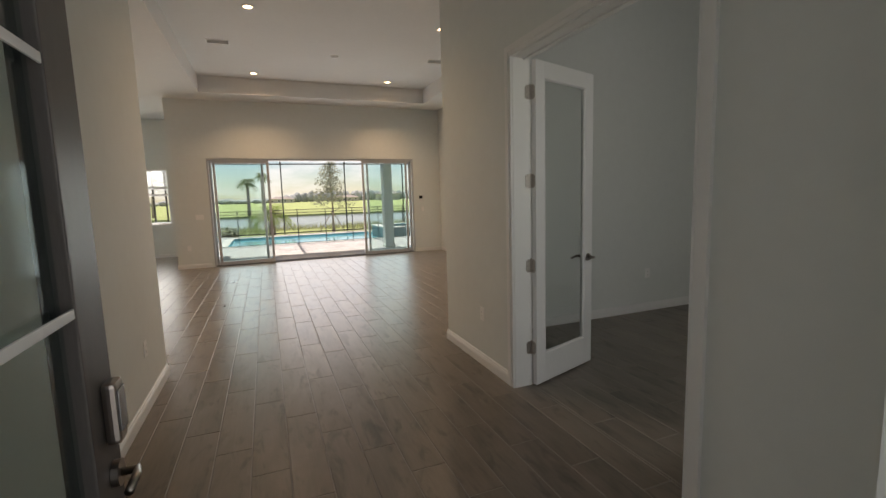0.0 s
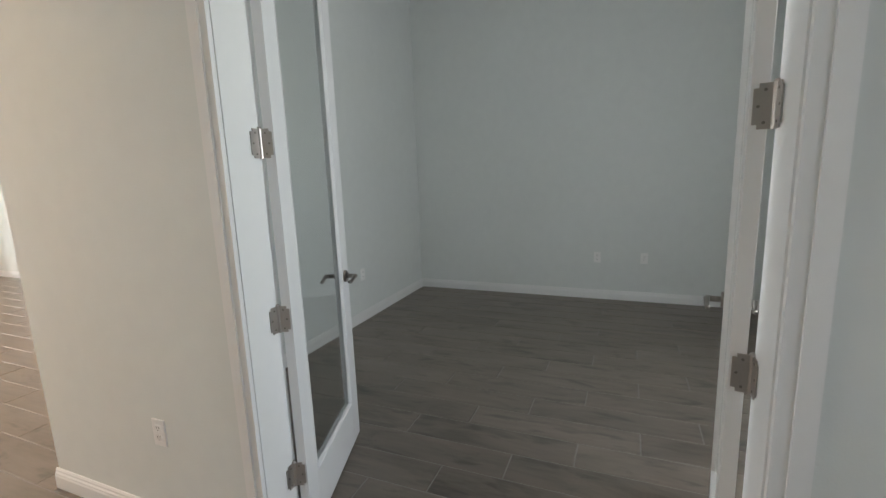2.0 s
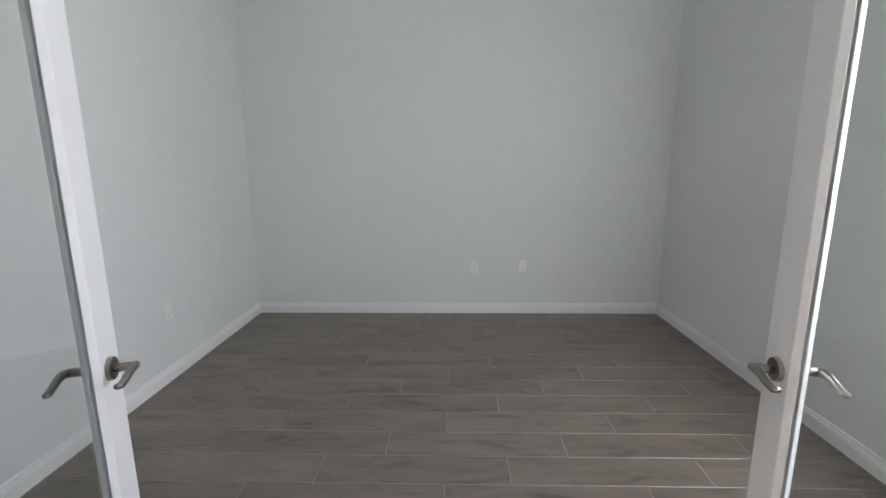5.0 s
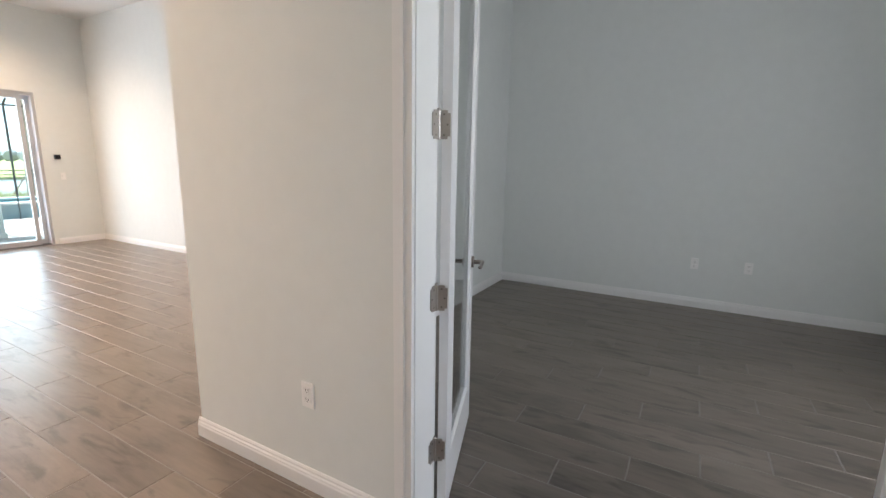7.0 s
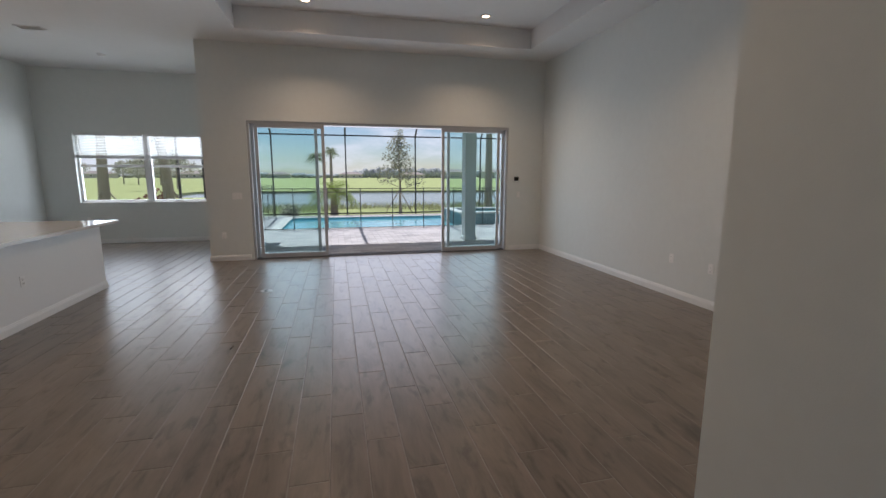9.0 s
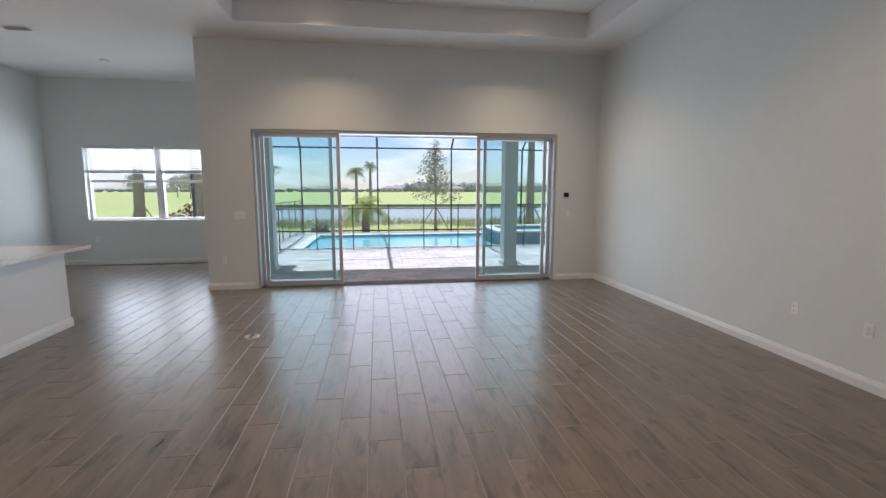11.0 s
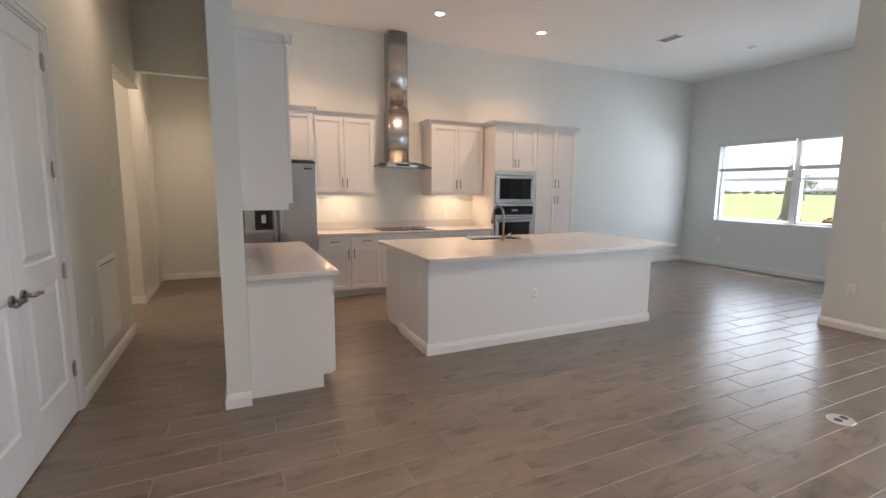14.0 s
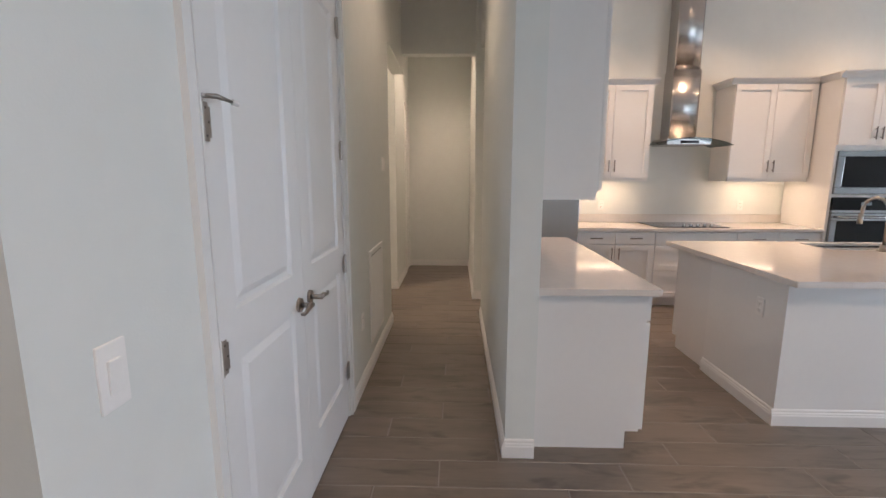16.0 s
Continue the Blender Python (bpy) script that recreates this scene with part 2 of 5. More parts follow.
mat("mulch", (0.22, 0.18, 0.13), 0.95, spots=0.3, scale=4)


def leafy(name, share=0.45):
    """Light shines through thin leaves."""
    m = MATS[name]
    n, l = m.node_tree.nodes, m.node_tree.links
    p = n["Principled BSDF"]
    tl_, mx = n.new("ShaderNodeBsdfTranslucent"), n.new("ShaderNodeMixShader")
    mx.inputs[0].default_value = share
    l.new(p.inputs["Base Color"].links[0].from_socket, tl_.inputs[0])
    l.new(p.outputs[0], mx.inputs[1])
    l.new(tl_.outputs[0], mx.inputs[2])
    l.new(mx.outputs[0], n["Material Output"].inputs[0])


for leaf_name in ("leaf", "palm_leaf", "lime_leaf", "red_leaf", "reed"):
    leafy(leaf_name)
mat("pool_water", (0.20, 0.50, 0.56), 0.05, spots=0.12, scale=1.2, bump=0.35, bscale=6)
mat("lake", (0.22, 0.25, 0.27), 0.12, spots=0.1, scale=0.2, bump=0.3, bscale=1.5)
mat("screw", (0.25, 0.23, 0.21), 0.4, metal=1.0)
mat("rubber", (0.75, 0.74, 0.72), 0.6)
plank_mat("plank", "object")
plank_mat("plank_rest", "island")
glass_mat("clear_glass", (0.96, 0.975, 0.97))
glass_mat("tinted_glass", (0.905, 0.965, 0.965))
glass_mat("frosted_entry_glass", (0.70, 0.78, 0.78), 0.08)
glass_mat("dark_glass_edge", (0.35, 0.42, 0.42))
glow_mat("can_glow", (1.0, 0.66, 0.36), 8)
glow_mat("strip_glow", (1.0, 0.72, 0.42), 4)

# ---- building helpers ----
WM = {}


def thing(name, loc=(0, 0, 0), rz=0, label="", category="", group="", kind=""):
    ob = new(name)
    ob.empty_display_size = 0.1
    ob.matrix_basis = pose(*loc, 0, 0, rz)
    WM[ob] = pose(*loc, 0, 0, rz)
    return tagged(ob, label, category, group, kind)


def mesh_of(name, bm, material, smooth=False):
    me = bpy.data.meshes.new(name)
    bm.normal_update()
    bm.to_mesh(me)
    bm.free()
    me.materials.append(MATS[material])
    if smooth:
        for f in me.polygons:
            f.use_smooth = True
    return me


def part(name, bm, material, parent, label="", smooth=False, kind=""):
    """One mesh under a thing or a part; bm in world metres."""
    m = WM[parent]
    bm.transform(m.inverted())
    ob = new(name, mesh_of(name, bm, material, smooth))
    ob.parent = parent
    WM[ob] = m
    return tagged(ob, label, kind=kind)


def solid(name, bm, material, label, category, kind="structure", smooth=False, group=""):
    """A thing that is one mesh."""
    ob = new(name, mesh_of(name, bm, material, smooth))
    WM[ob] = Matrix()
    return tagged(ob, label, category, group, kind)


def box(x0, x1, y0, y1, z0, z1, bevel=0.0, bm=None):
    own = bmesh.new()
    v = [own.verts.new((x, y, z)) for x in (x0, x1) for y in (y0, y1) for z in (z0, z1)]
    for q in ((0, 1, 3, 2), (4, 6, 7, 5), (0, 4, 5, 1), (2, 3, 7, 6), (0, 2, 6, 4), (1, 5, 7, 3)):
        own.faces.new([v[i] for i in q])
    bmesh.ops.recalc_face_normals(own, faces=own.faces)
    if bevel:
        bmesh.ops.bevel(own, geom=own.edges[:], offset=bevel, segments=2, affect="EDGES", profile=0.6)
    if bm is None:
        return own
    join(bm, own)
    return bm


def join(bm, other):
    me = bpy.data.meshes.new("tmp")
    other.to_mesh(me)
    other.free()
    bm.from_mesh(me)
    bpy.data.meshes.remove(me)
    return bm


def boxes(*rows, bevel=0.0):
    bm = bmesh.new()
    for r in rows:
        box(*r, bevel=bevel, bm=bm)
    return bm


def cyl(p, q, r, r2=None, seg=16, bm=None, caps=True):
    bm = bm or bmesh.new()
    p, q = Vector(p), Vector(q)
    d = q - p
    m = Matrix.Translation((p + q) / 2) @ d.to_track_quat("Z", "Y").to_matrix().to_4x4()
    bmesh.ops.create_cone(bm, cap_ends=caps, segments=seg, radius1=r, radius2=r if r2 is None else r2, depth=d.length, matrix=m)
    return bm


def tube(points, r, seg=8, bm=None, taper=None):
    """A round bar swept along points."""
    bm = bm or bmesh.new()
    pts = [Vector(p) for p in points]
    rings = []
    for i, p in enumerate(pts):
        d = (pts[min(i + 1, len(pts) - 1)] - pts[max(i - 1, 0)]).normalized()
        side = d.cross(Vector((0, 0, 1)) if abs(d.z) < 0.95 else Vector((1, 0, 0))).normalized()
        up = side.cross(d)
        rr = taper[i] if taper else r
        rings.append([bm.verts.new(p + rr * (math.cos(a) * side + math.sin(a) * up)) for a in (2 * math.pi * k / seg for k in range(seg))])
    for a, b in zip(rings, rings[1:]):
        for k in range(seg):
            bm.faces.new((a[k], a[(k + 1) % seg], b[(k + 1) % seg], b[k]))
    bm.faces.new(rings[0][::-1])
    bm.faces.new(rings[-1])
    return bm


def turned(bm, m):
    bm.transform(m)
    return bm


def profile_run(p, q, out, prof, bm=None):
    """A moulding: prof (depth, height) pairs swept from p to q, standing out along `out`."""
    bm = bm or bmesh.new()
    p, q, out = Vector(p), Vector(q), Vector(out)
    a = [bm.verts.new(p + out * d + Vector((0, 0, h))) for d, h in prof]
    b = [bm.verts.new(q + out * d + Vector((0, 0, h))) for d, h in prof]
    k = len(prof)
    for i in range(k):
        bm.faces.new((a[i], a[(i + 1) % k], b[(i + 1) % k], b[i]))
    bm.faces.new(a[::-1])
    bm.faces.new(b)
    bmesh.ops.recalc_face_normals(bm, faces=bm.faces)
    return bm


BASE = [(0, 0), (0.016, 0), (0.016, 0.062), (0.013, 0.070), (0.013, 0.076), (0.008, 0.083), (0.008, 0.092), (0.003, 0.1), (0, 0.1)]

# ---- the shell ----
CEIL, TRAY = 3.73, 4.06
WX, NY = -5.80, 14.05          # kitchen wall, nook end wall
EX, SY = 4.46, 11.19           # living room's side wall, slider wall
FX = 1.70                      # foyer side of the office wall

solid("wall_north", boxes((-1.86, -1.14, SY, SY + 0.25, 0, CEIL), (3.715, EX, SY, SY + 0.25, 0, CEIL), (-1.14, 3.715, SY, SY + 0.25, 2.455, CEIL)),
      "wall", "off-white painted wall round the wide sliding door", "wall")
solid("wall_east", boxes((EX, EX + 0.2, 4.0, SY + 0.25, 0, CEIL)), "wall", "long plain off-white living room wall", "wall")
solid("wall_nook_side", boxes((-1.86, -1.62, SY + 0.25, NY + 0.2, 0, CEIL)), "wall", "off-white wall at the side of the dining nook", "wall")
solid("wall_nook", boxes((WX, -5.13, NY, NY + 0.2, 0, CEIL), (-2.40, -1.62, NY, NY + 0.2, 0, CEIL), (-5.13, -2.40, NY, NY + 0.2, 0, 0.92), (-5.13, -2.40, NY, NY + 0.2, 2.42, CEIL)),
      "wall", "off-white nook wall with a wide window", "wall")
solid("wall_kitchen", boxes((WX - 0.15, WX, 5.25, NY + 0.2, 0, CEIL)), "wall", "tall off-white kitchen wall behind the cabinets", "wall")
solid("wall_hall", boxes((-4.75, -2.385, 5.10, 5.25, 0, CEIL), (-5.42, -4.75, 5.20, 5.25, 0, 2.84), (-5.42, -4.75, 5.10, 5.25, 2.84, CEIL), (-7.6, -5.42, 5.05, 5.25, 0, CEIL)),
      "wall", "off-white wall between hall and kitchen, ending in the room", "wall")
solid("wall_closet", boxes((-1.37, -0.855, 4.08, 4.20, 0, CEIL), (-4.52, -2.76, 4.08, 4.20, 0, CEIL), (-2.76, -1.37, 4.08, 4.20, 2.40, CEIL), (-5.87, -4.52, 4.05, 4.20, 2.66, CEIL), (-7.6, -5.87, 3.95, 4.08, 0, CEIL)),
      "wall", "off-white hall wall with closet doors and a side opening", "wall")
solid("wall_closet_inside", boxes((-3.1, -0.98, 3.30, 3.40, 0, CEIL), (-3.2, -3.1, 3.30, 4.03, 0, CEIL)), "wall", "plain off-white wall inside the closet", "wall")
solid("wall_side_passage", boxes((-4.52, -4.40, 2.6, 4.08, 0, CEIL), (-5.99, -5.87, 2.6, 3.95, 0, CEIL), (-5.99, -4.40, 2.5, 2.6, 0, CEIL)), "wall", "off-white walls of the side passage off the hall", "wall")
solid("wall_hall_end", boxes((-7.6, -7.42, 4.08, 5.05, 0, CEIL)), "wall", "off-white wall at the end of the hall", "wall")
solid("hall_header", boxes((-5.75, -5.62, 4.08, 5.05, 2.83, CEIL), (-7.42, -5.75, 4.08, 5.05, 3.36, CEIL)), "wall", "dropped off-white header over the hall end", "header")
solid("wall_foyer", boxes((-0.98, -0.855, 0.15, 4.08, 0, CEIL)), "wall", "plain off-white foyer wall", "wall")
solid("wall_entry", boxes((-0.855, -0.42, 0.15, 0.33, 0, CEIL), (1.15, FX, 0.15, 0.33, 0, CEIL), (-0.42, 1.15, 0.15, 0.33, 2.46, CEIL)), "wall", "off-white entry wall round the front doorway", "wall")
DY0, DY1, DH = 1.215, 2.675, 2.41
solid("wall_office", boxes((FX, 1.84, 0.15, DY0 - 0.02, 0, CEIL), (FX, 1.84, DY1 + 0.02, 4.0, 0, CEIL), (FX, 1.84, DY0 - 0.02, DY1 + 0.02, DH + 0.02, CEIL)), "wall", "off-white wall with the office double doorway", "wall")
solid("wall_office_north", boxes((1.84, 5.75, 3.90, 4.0, 0, CEIL)), "wall", "off-white wall between office and living room", "wall")
solid("wall_office_east", boxes((5.64, 5.79, -0.15, 3.90, 0, CEIL)), "wall", "plain off-white office back wall", "wall")
solid("wall_office_south", boxes((1.84, 2.08, -0.15, 0.01, 0, CEIL), (3.12, 5.64, -0.15, 0.01, 0, CEIL), (2.08, 3.12, -0.15, 0.01, 0, 0.9), (2.08, 3.12, -0.15, 0.01, 2.4, CEIL), (1.70, 1.84, -0.15, 0.15, 0, CEIL)), "wall", "plain off-white office side wall", "wall")

W2 = thing("window_2", (2.6, -0.07, 0.9), 0, "plain white front window of the office", "window", kind="structure")
part("window_frame", boxes((2.08, 2.12, -0.13, -0.06, 0.9, 2.4), (3.08, 3.12, -0.13, -0.06, 0.9, 2.4), (2.12, 3.08, -0.13, -0.06, 0.9, 0.94), (2.12, 3.08, -0.13, -0.06, 2.36, 2.4)), "trim", W2)
part("pane", box(2.12, 3.08, -0.12, -0.114, 0.94, 2.36), "clear_glass", W2)
# Unseen porch, added to block sky light coming through the front doorway.
solid("porch_wall", boxes((-1.30, -1.15, -2.6, 0.15, 0, 3.0), (1.70, 1.84, -2.6, -0.15, 0, 3.0), (-1.15, -0.98, 0.15, 0.33, 0, 3.0)), "stucco", "unseen stucco side walls added to keep sky light off the entry", "wall")
solid("porch_roof", boxes((-1.30, 1.84, -2.6, 0.15, 3.0, 3.2)), "soffit", "unseen flat roof added to keep sky light off the entry", "roof")
# ceilings
TX0, TX1, TY0, TY1 = -1.08, 3.80, 4.95, 10.45
solid("ceiling", boxes((-0.855, FX, 0.15, 4.0, CEIL, CEIL + 0.5), (-7.6, -0.85, 2.5, 5.25, CEIL, CEIL + 0.5), (WX, TX0, 5.25, NY + 0.2, CEIL, CEIL + 0.5), (-0.85, EX, 4.0, TY0, CEIL, CEIL + 0.5),
                       (TX0, -0.85, 4.15, TY0, CEIL, CEIL + 0.5), (TX0, EX, TY1, SY + 0.25, CEIL, CEIL + 0.5), (TX1, EX, TY0, TY1, CEIL, CEIL + 0.5), (TX0, TX1, TY0, TY1, TRAY, CEIL + 0.5)),
      "ceiling", "flat off-white ceiling with a raised tray over the living room", "ceiling")
solid("ceiling_office", boxes((FX, 5.8, -0.15, 4.0, CEIL, CEIL + 0.2)), "ceiling", "flat off-white office ceiling", "ceiling")

# baseboards
bb = bmesh.new()
for p, q, o in [((FX, 0.33, 0), (FX, DY0 - 0.06, 0), (-1, 0, 0)), ((FX, DY1 + 0.06, 0), (FX, 4.016, 0), (-1, 0, 0)), ((FX, 4.0, 0), (EX, 4.0, 0), (0, 1, 0)), ((EX, 4.0, 0), (EX, SY, 0), (-1, 0, 0)),
                ((3.77, SY, 0), (EX, SY, 0), (0, -1, 0)), ((-1.876, SY, 0), (-1.19, SY, 0), (0, -1, 0)), ((-1.86, SY, 0), (-1.86, NY, 0), (-1, 0, 0)), ((WX, NY, 0), (-1.86, NY, 0), (0, -1, 0)),
                ((WX, 10.42, 0), (WX, NY, 0), (1, 0, 0)), ((-4.75, 5.10, 0), (-2.369, 5.10, 0), (0, -1, 0)), ((-2.385, 5.10, 0), (-2.385, 5.25, 0), (1, 0, 0)), ((-5.42, 5.05, 0), (-5.42, 5.2, 0), (1, 0, 0)), ((-7.42, 5.05, 0), (-5.404, 5.05, 0), (0, -1, 0)),
                ((-7.42, 4.08, 0), (-7.42, 5.05, 0), (1, 0, 0)), ((-6.8, 4.08, 0), (-5.854, 4.08, 0), (0, 1, 0)), ((-5.87, 2.6, 0), (-5.87, 4.08, 0), (1, 0, 0)), ((-4.536, 4.20, 0), (-2.82, 4.20, 0), (0, 1, 0)), ((-4.52, 2.6, 0), (-4.52, 4.20, 0), (-1, 0, 0)),
                ((-1.31, 4.20, 0), (-0.839, 4.20, 0), (0, 1, 0)), ((-0.855, 0.33, 0), (-0.855, 4.20, 0), (1, 0, 0)),
                ((1.84, 3.90, 0), (5.64, 3.90, 0), (0, -1, 0)), ((5.64, 0.01, 0), (5.64, 3.90, 0), (-1, 0, 0)), ((1.84, 0.01, 0), (5.64, 0.01, 0), (0, 1, 0)), ((-5.87, 2.6, 0), (-4.52, 2.6, 0), (0, 1, 0))]:
    profile_run(p, q, o, BASE, bb)
solid("baseboard", bb, "trim", "white moulded baseboard along the walls", "baseboard")


def casing(u0, u1, h, make, w=0.06):
    """Stepped door casing round an opening; make(u0, u1, z0, z1, depth) adds a strip."""
    for a, b, d in ((0.005, 0.012, 0.016), (0.012, 0.038, 0.012), (0.038, w, 0.019)):
        make(u0 - b, u0 - a, 0, h + b, d)
        make(u1 + a, u1 + b, 0, h + b, d)
        make(u0 - a, u1 + a, h + a, h + b, d)


cs = bmesh.new()
casing(DY0, DY1, DH, lambda a, b, z0, z1, d: box(FX - d, FX, a, b, z0, z1, bm=cs), 0.08)
casing(DY0, DY1, DH, lambda a, b, z0, z1, d: box(1.84, 1.84 + d, a, b, z0, z1, bm=cs))
for r in ((FX, 1.84, DY0 - 0.02, DY0, 0, DH), (FX, 1.84, DY1, DY1 + 0.02, 0, DH), (FX, 1.84, DY0 - 0.02, DY1 + 0.02, DH, DH + 0.02), (1.785, 1.80, DY0, DY1, DH - 0.012, DH)):
    box(*r, bm=cs)
solid("office_door_casing", cs, "trim", "white stepped casing and jamb of the office doorway", "door casing")
cs = bmesh.new()
casing(-2.76, -1.37, 2.40, lambda a, b, z0, z1, d: box(a, b, 4.20, 4.20 + d, z0, z1, bm=cs))
for r in ((-2.76, -2.75, 4.08, 4.20, 0, 2.40), (-1.38, -1.37, 4.08, 4.20, 0, 2.40), (-2.75, -1.38, 4.08, 4.20, 2.39, 2.40)):
    box(*r, bm=cs)
solid("closet_door_casing", cs, "trim", "white stepped casing of the closet double door", "door casing")
cs = bmesh.new()
casing(-7.32, -6.92, 2.44, lambda a, b, z0, z1, d: box(a, b, 4.08, 4.08 + d, z0, z1, bm=cs))
solid("hall_door_casing", cs, "trim", "white door casing at the far end of the hall", "door casing")
hd = thing("door_hall", (-7.12, 4.08, 0), label="plain white door closed at the hall's end", category="door", kind="structure")
part("leaf", box(-7.31, -6.93, 4.081, 4.09, 0.01, 2.43, 0.002), "door_paint", hd)


# ---- hardware ----
def hinge(parent, x, y, z, ang, ang2, group_label="brushed nickel hinge"):
    """A butt hinge at a pin: one leaf along ang, the other along ang2 (degrees)."""
    bm = cyl((x, y, z - 0.05), (x, y, z + 0.05), 0.007, seg=10)
    cyl((x, y, z + 0.05), (x, y, z + 0.056), 0.009, 0.005, seg=10, bm=bm)
    k = part("hinge", bm, "hinge_metal", parent, group_label, smooth=False)
    for a in (ang, ang2):
        lf = box(0.002, 0.042, -0.0015, 0.0015, -0.049, 0.049)
        bmesh.ops.bevel(lf, geom=[e for e in lf.edges if abs(e.verts[0].co.x - 0.042) < 1e-4 and abs(e.verts[1].co.x - 0.042) < 1e-4 and abs(e.verts[0].co.z - e.verts[1].co.z) < 1e-4], offset=0.010, segments=4, affect="EDGES")
        part("hinge_leaf", turned(lf, pose(x, y, z, 0, 0, a)), "hinge_metal", k)
        sc = bmesh.new()
        for sx, sz in ((0.02, 0.035), (0.032, 0.0), (0.02, -0.035)):
            cyl((sx, -0.0026, sz), (sx, 0.0026, sz), 0.0036, seg=8, bm=sc)
        part("screws", turned(sc, pose(x, y, z, 0, 0, a)), "screw", k)


def lever(parent, m, flip=1):
    """Round rose and waved lever; m carries local (lever along +x, out along -y)."""
    k = part("lever_handle", turned(cyl((0, 0, 0), (0, -0.011, 0), 0.031, 0.029, seg=24), m), "nickel", parent, "brushed nickel lever handle", smooth=False)
    part("neck", turned(cyl((0, -0.011, 0), (0, -0.055, 0), 0.0115, seg=14), m), "nickel", k, smooth=True)
    pts = [(flip * (-0.006), -0.055, 0), (flip * 0.02, -0.057, 0.004), (flip * 0.045, -0.057, 0.001), (flip * 0.07, -0.056, -0.006), (flip * 0.092, -0.054, -0.009), (flip * 0.108, -0.051, -0.004)]
    part("grip", turned(tube(pts, 0.009, seg=10, taper=[0.011, 0.0115, 0.0095, 0.009, 0.0085, 0.007]), m), "nickel", k, smooth=True)


# ---- french doors of the office ----
def french_leaf(x, y, ang, side):
    """side +1: the leaf hinged at the far jamb."""
    d = thing("french_door", (x, y, 0), ang, "white french door with one tall clear pane, standing open", "door", "office double doors", "structure")
    W, T, z0, z1 = 0.747, 0.036, 0.012, 2.40
    m = WM[d]
    yo = -0.030 * side
    st, tr, br = 0.108, 0.115, 0.225
    part("lock_stile", turned(box(W - st, W, yo - T / 2, yo + T / 2, z0, z1, 0.002), m), "door_paint", d)
    part("hinge_stile", turned(box(0.004, st, yo - T / 2, yo + T / 2, z0, z1, 0.002), m), "door_paint", d)
    part("top_rail", turned(box(st, W - st, yo - T / 2, yo + T / 2, z1 - tr, z1, 0.002), m), "door_paint", d)
    part("bottom_rail", turned(box(st, W - st, yo - T / 2, yo + T / 2, z0, z0 + br, 0.002), m), "door_paint", d)
    bd = bmesh.new()
    for s in (-1, 1):
        rings = [[bd.verts.new((x, yo + s * dep, z)) for x, z in ((st + o, z0 + br + o), (W - st - o, z0 + br + o), (W - st - o, z1 - tr - o), (st + o, z1 - tr - o))] for o, dep in ((-0.002, 0.0175), (-0.001, 0.021), (0.004, 0.020), (0.013, 0.006), (0.013, 0.0035))]
        for r, q in zip(rings, rings[1:]):
            for k in range(4):
                bd.faces.new((r[k], r[(k + 1) % 4], q[(k + 1) % 4], q[k]))
    bmesh.ops.recalc_face_normals(bd, faces=bd.faces)
    part("glazing_bead", turned(bd, m), "door_paint", d)
    part("pane", turned(box(st, W - st, yo - 0.003, yo + 0.003, z0 + br, z1 - tr), m), "clear_glass", d, "clear glass pane")
    for s in (-1, 1):
        lever(d, m @ pose(W - 0.06, yo + s * T / 2, 0.925, 0, 0, 0 if s < 0 else 180), -1 if s < 0 else 1)
    part("latch_plate", turned(box(W - 0.001, W + 0.001, yo - 0.012, yo + 0.012, 0.87, 0.98), m), "nickel", d)
    for z in (0.30, 0.93, 1.555, 2.18):
        hinge(d, x, y, z, 180, ang - 90 * side)
    return d


french_leaf(1.840, DY1 - 0.003, 18.5, 1)
french_leaf(1.840, DY0 + 0.003, -9, -1)


# ---- closet double doors ----
def panel_leaf(x0, x1, y, hinge_side, lever_x):
    d = thing("closet_door", ((x0 + x1) / 2, y, 0), 0, "white two-panel moulded closet door, closed", "door", "closet double doors", "structure")
    z0, z1, T = 0.012, 2.388, 0.035
    bm = bmesh.new()
    a, b = x0, x1
    st = 0.115
    P = ((0.26, 0.92), (1.06, z1 - 0.125))
    for r in ((a, a + st, z0, z1), (b - st, b, z0, z1), (a + st, b - st, z0, P[0][0]), (a + st, b - st, P[0][1], P[1][0]), (a + st, b - st, P[1][1], z1)):
        box(r[0], r[1], y - T, y, r[2], r[3], bm=bm)
    body = part("slab", bm, "door_paint", d)
    for p0, p1 in P:
        pm = bmesh.new()
        u0, u1 = a + st, b - st
        loops = [(0.0, 0.0), (0.010, -0.012), (0.026, -0.012), (0.052, -0.002)]
        rings = [[pm.verts.new(c) for c in ((u0 + o, y + dy, p0 + o), (u1 - o, y + dy, p0 + o), (u1 - o, y + dy, p1 - o), (u0 + o, y + dy, p1 - o))] for o, dy in loops]
        for r, s in zip(rings, rings[1:]):
            for k in range(4):
                pm.faces.new((r[k], r[(k + 1) % 4], s[(k + 1) % 4], s[k]))
        pm.faces.new(rings[-1])
        bmesh.ops.recalc_face_normals(pm, faces=pm.faces)
        part("raised_panel", pm, "door_paint", body)
    lever(d, pose(lever_x, y, 0.925, 0, 0, 180), 1 if lever_x > (x0 + x1) / 2 else -1)
    hx = x0 if hinge_side < 0 else x1
    for z in (0.30, 0.95, 1.585, 2.22):
        hinge(d, hx, y + 0.006, z, 180 if hinge_side > 0 else 0, 0 if hinge_side > 0 else 180)
    return d


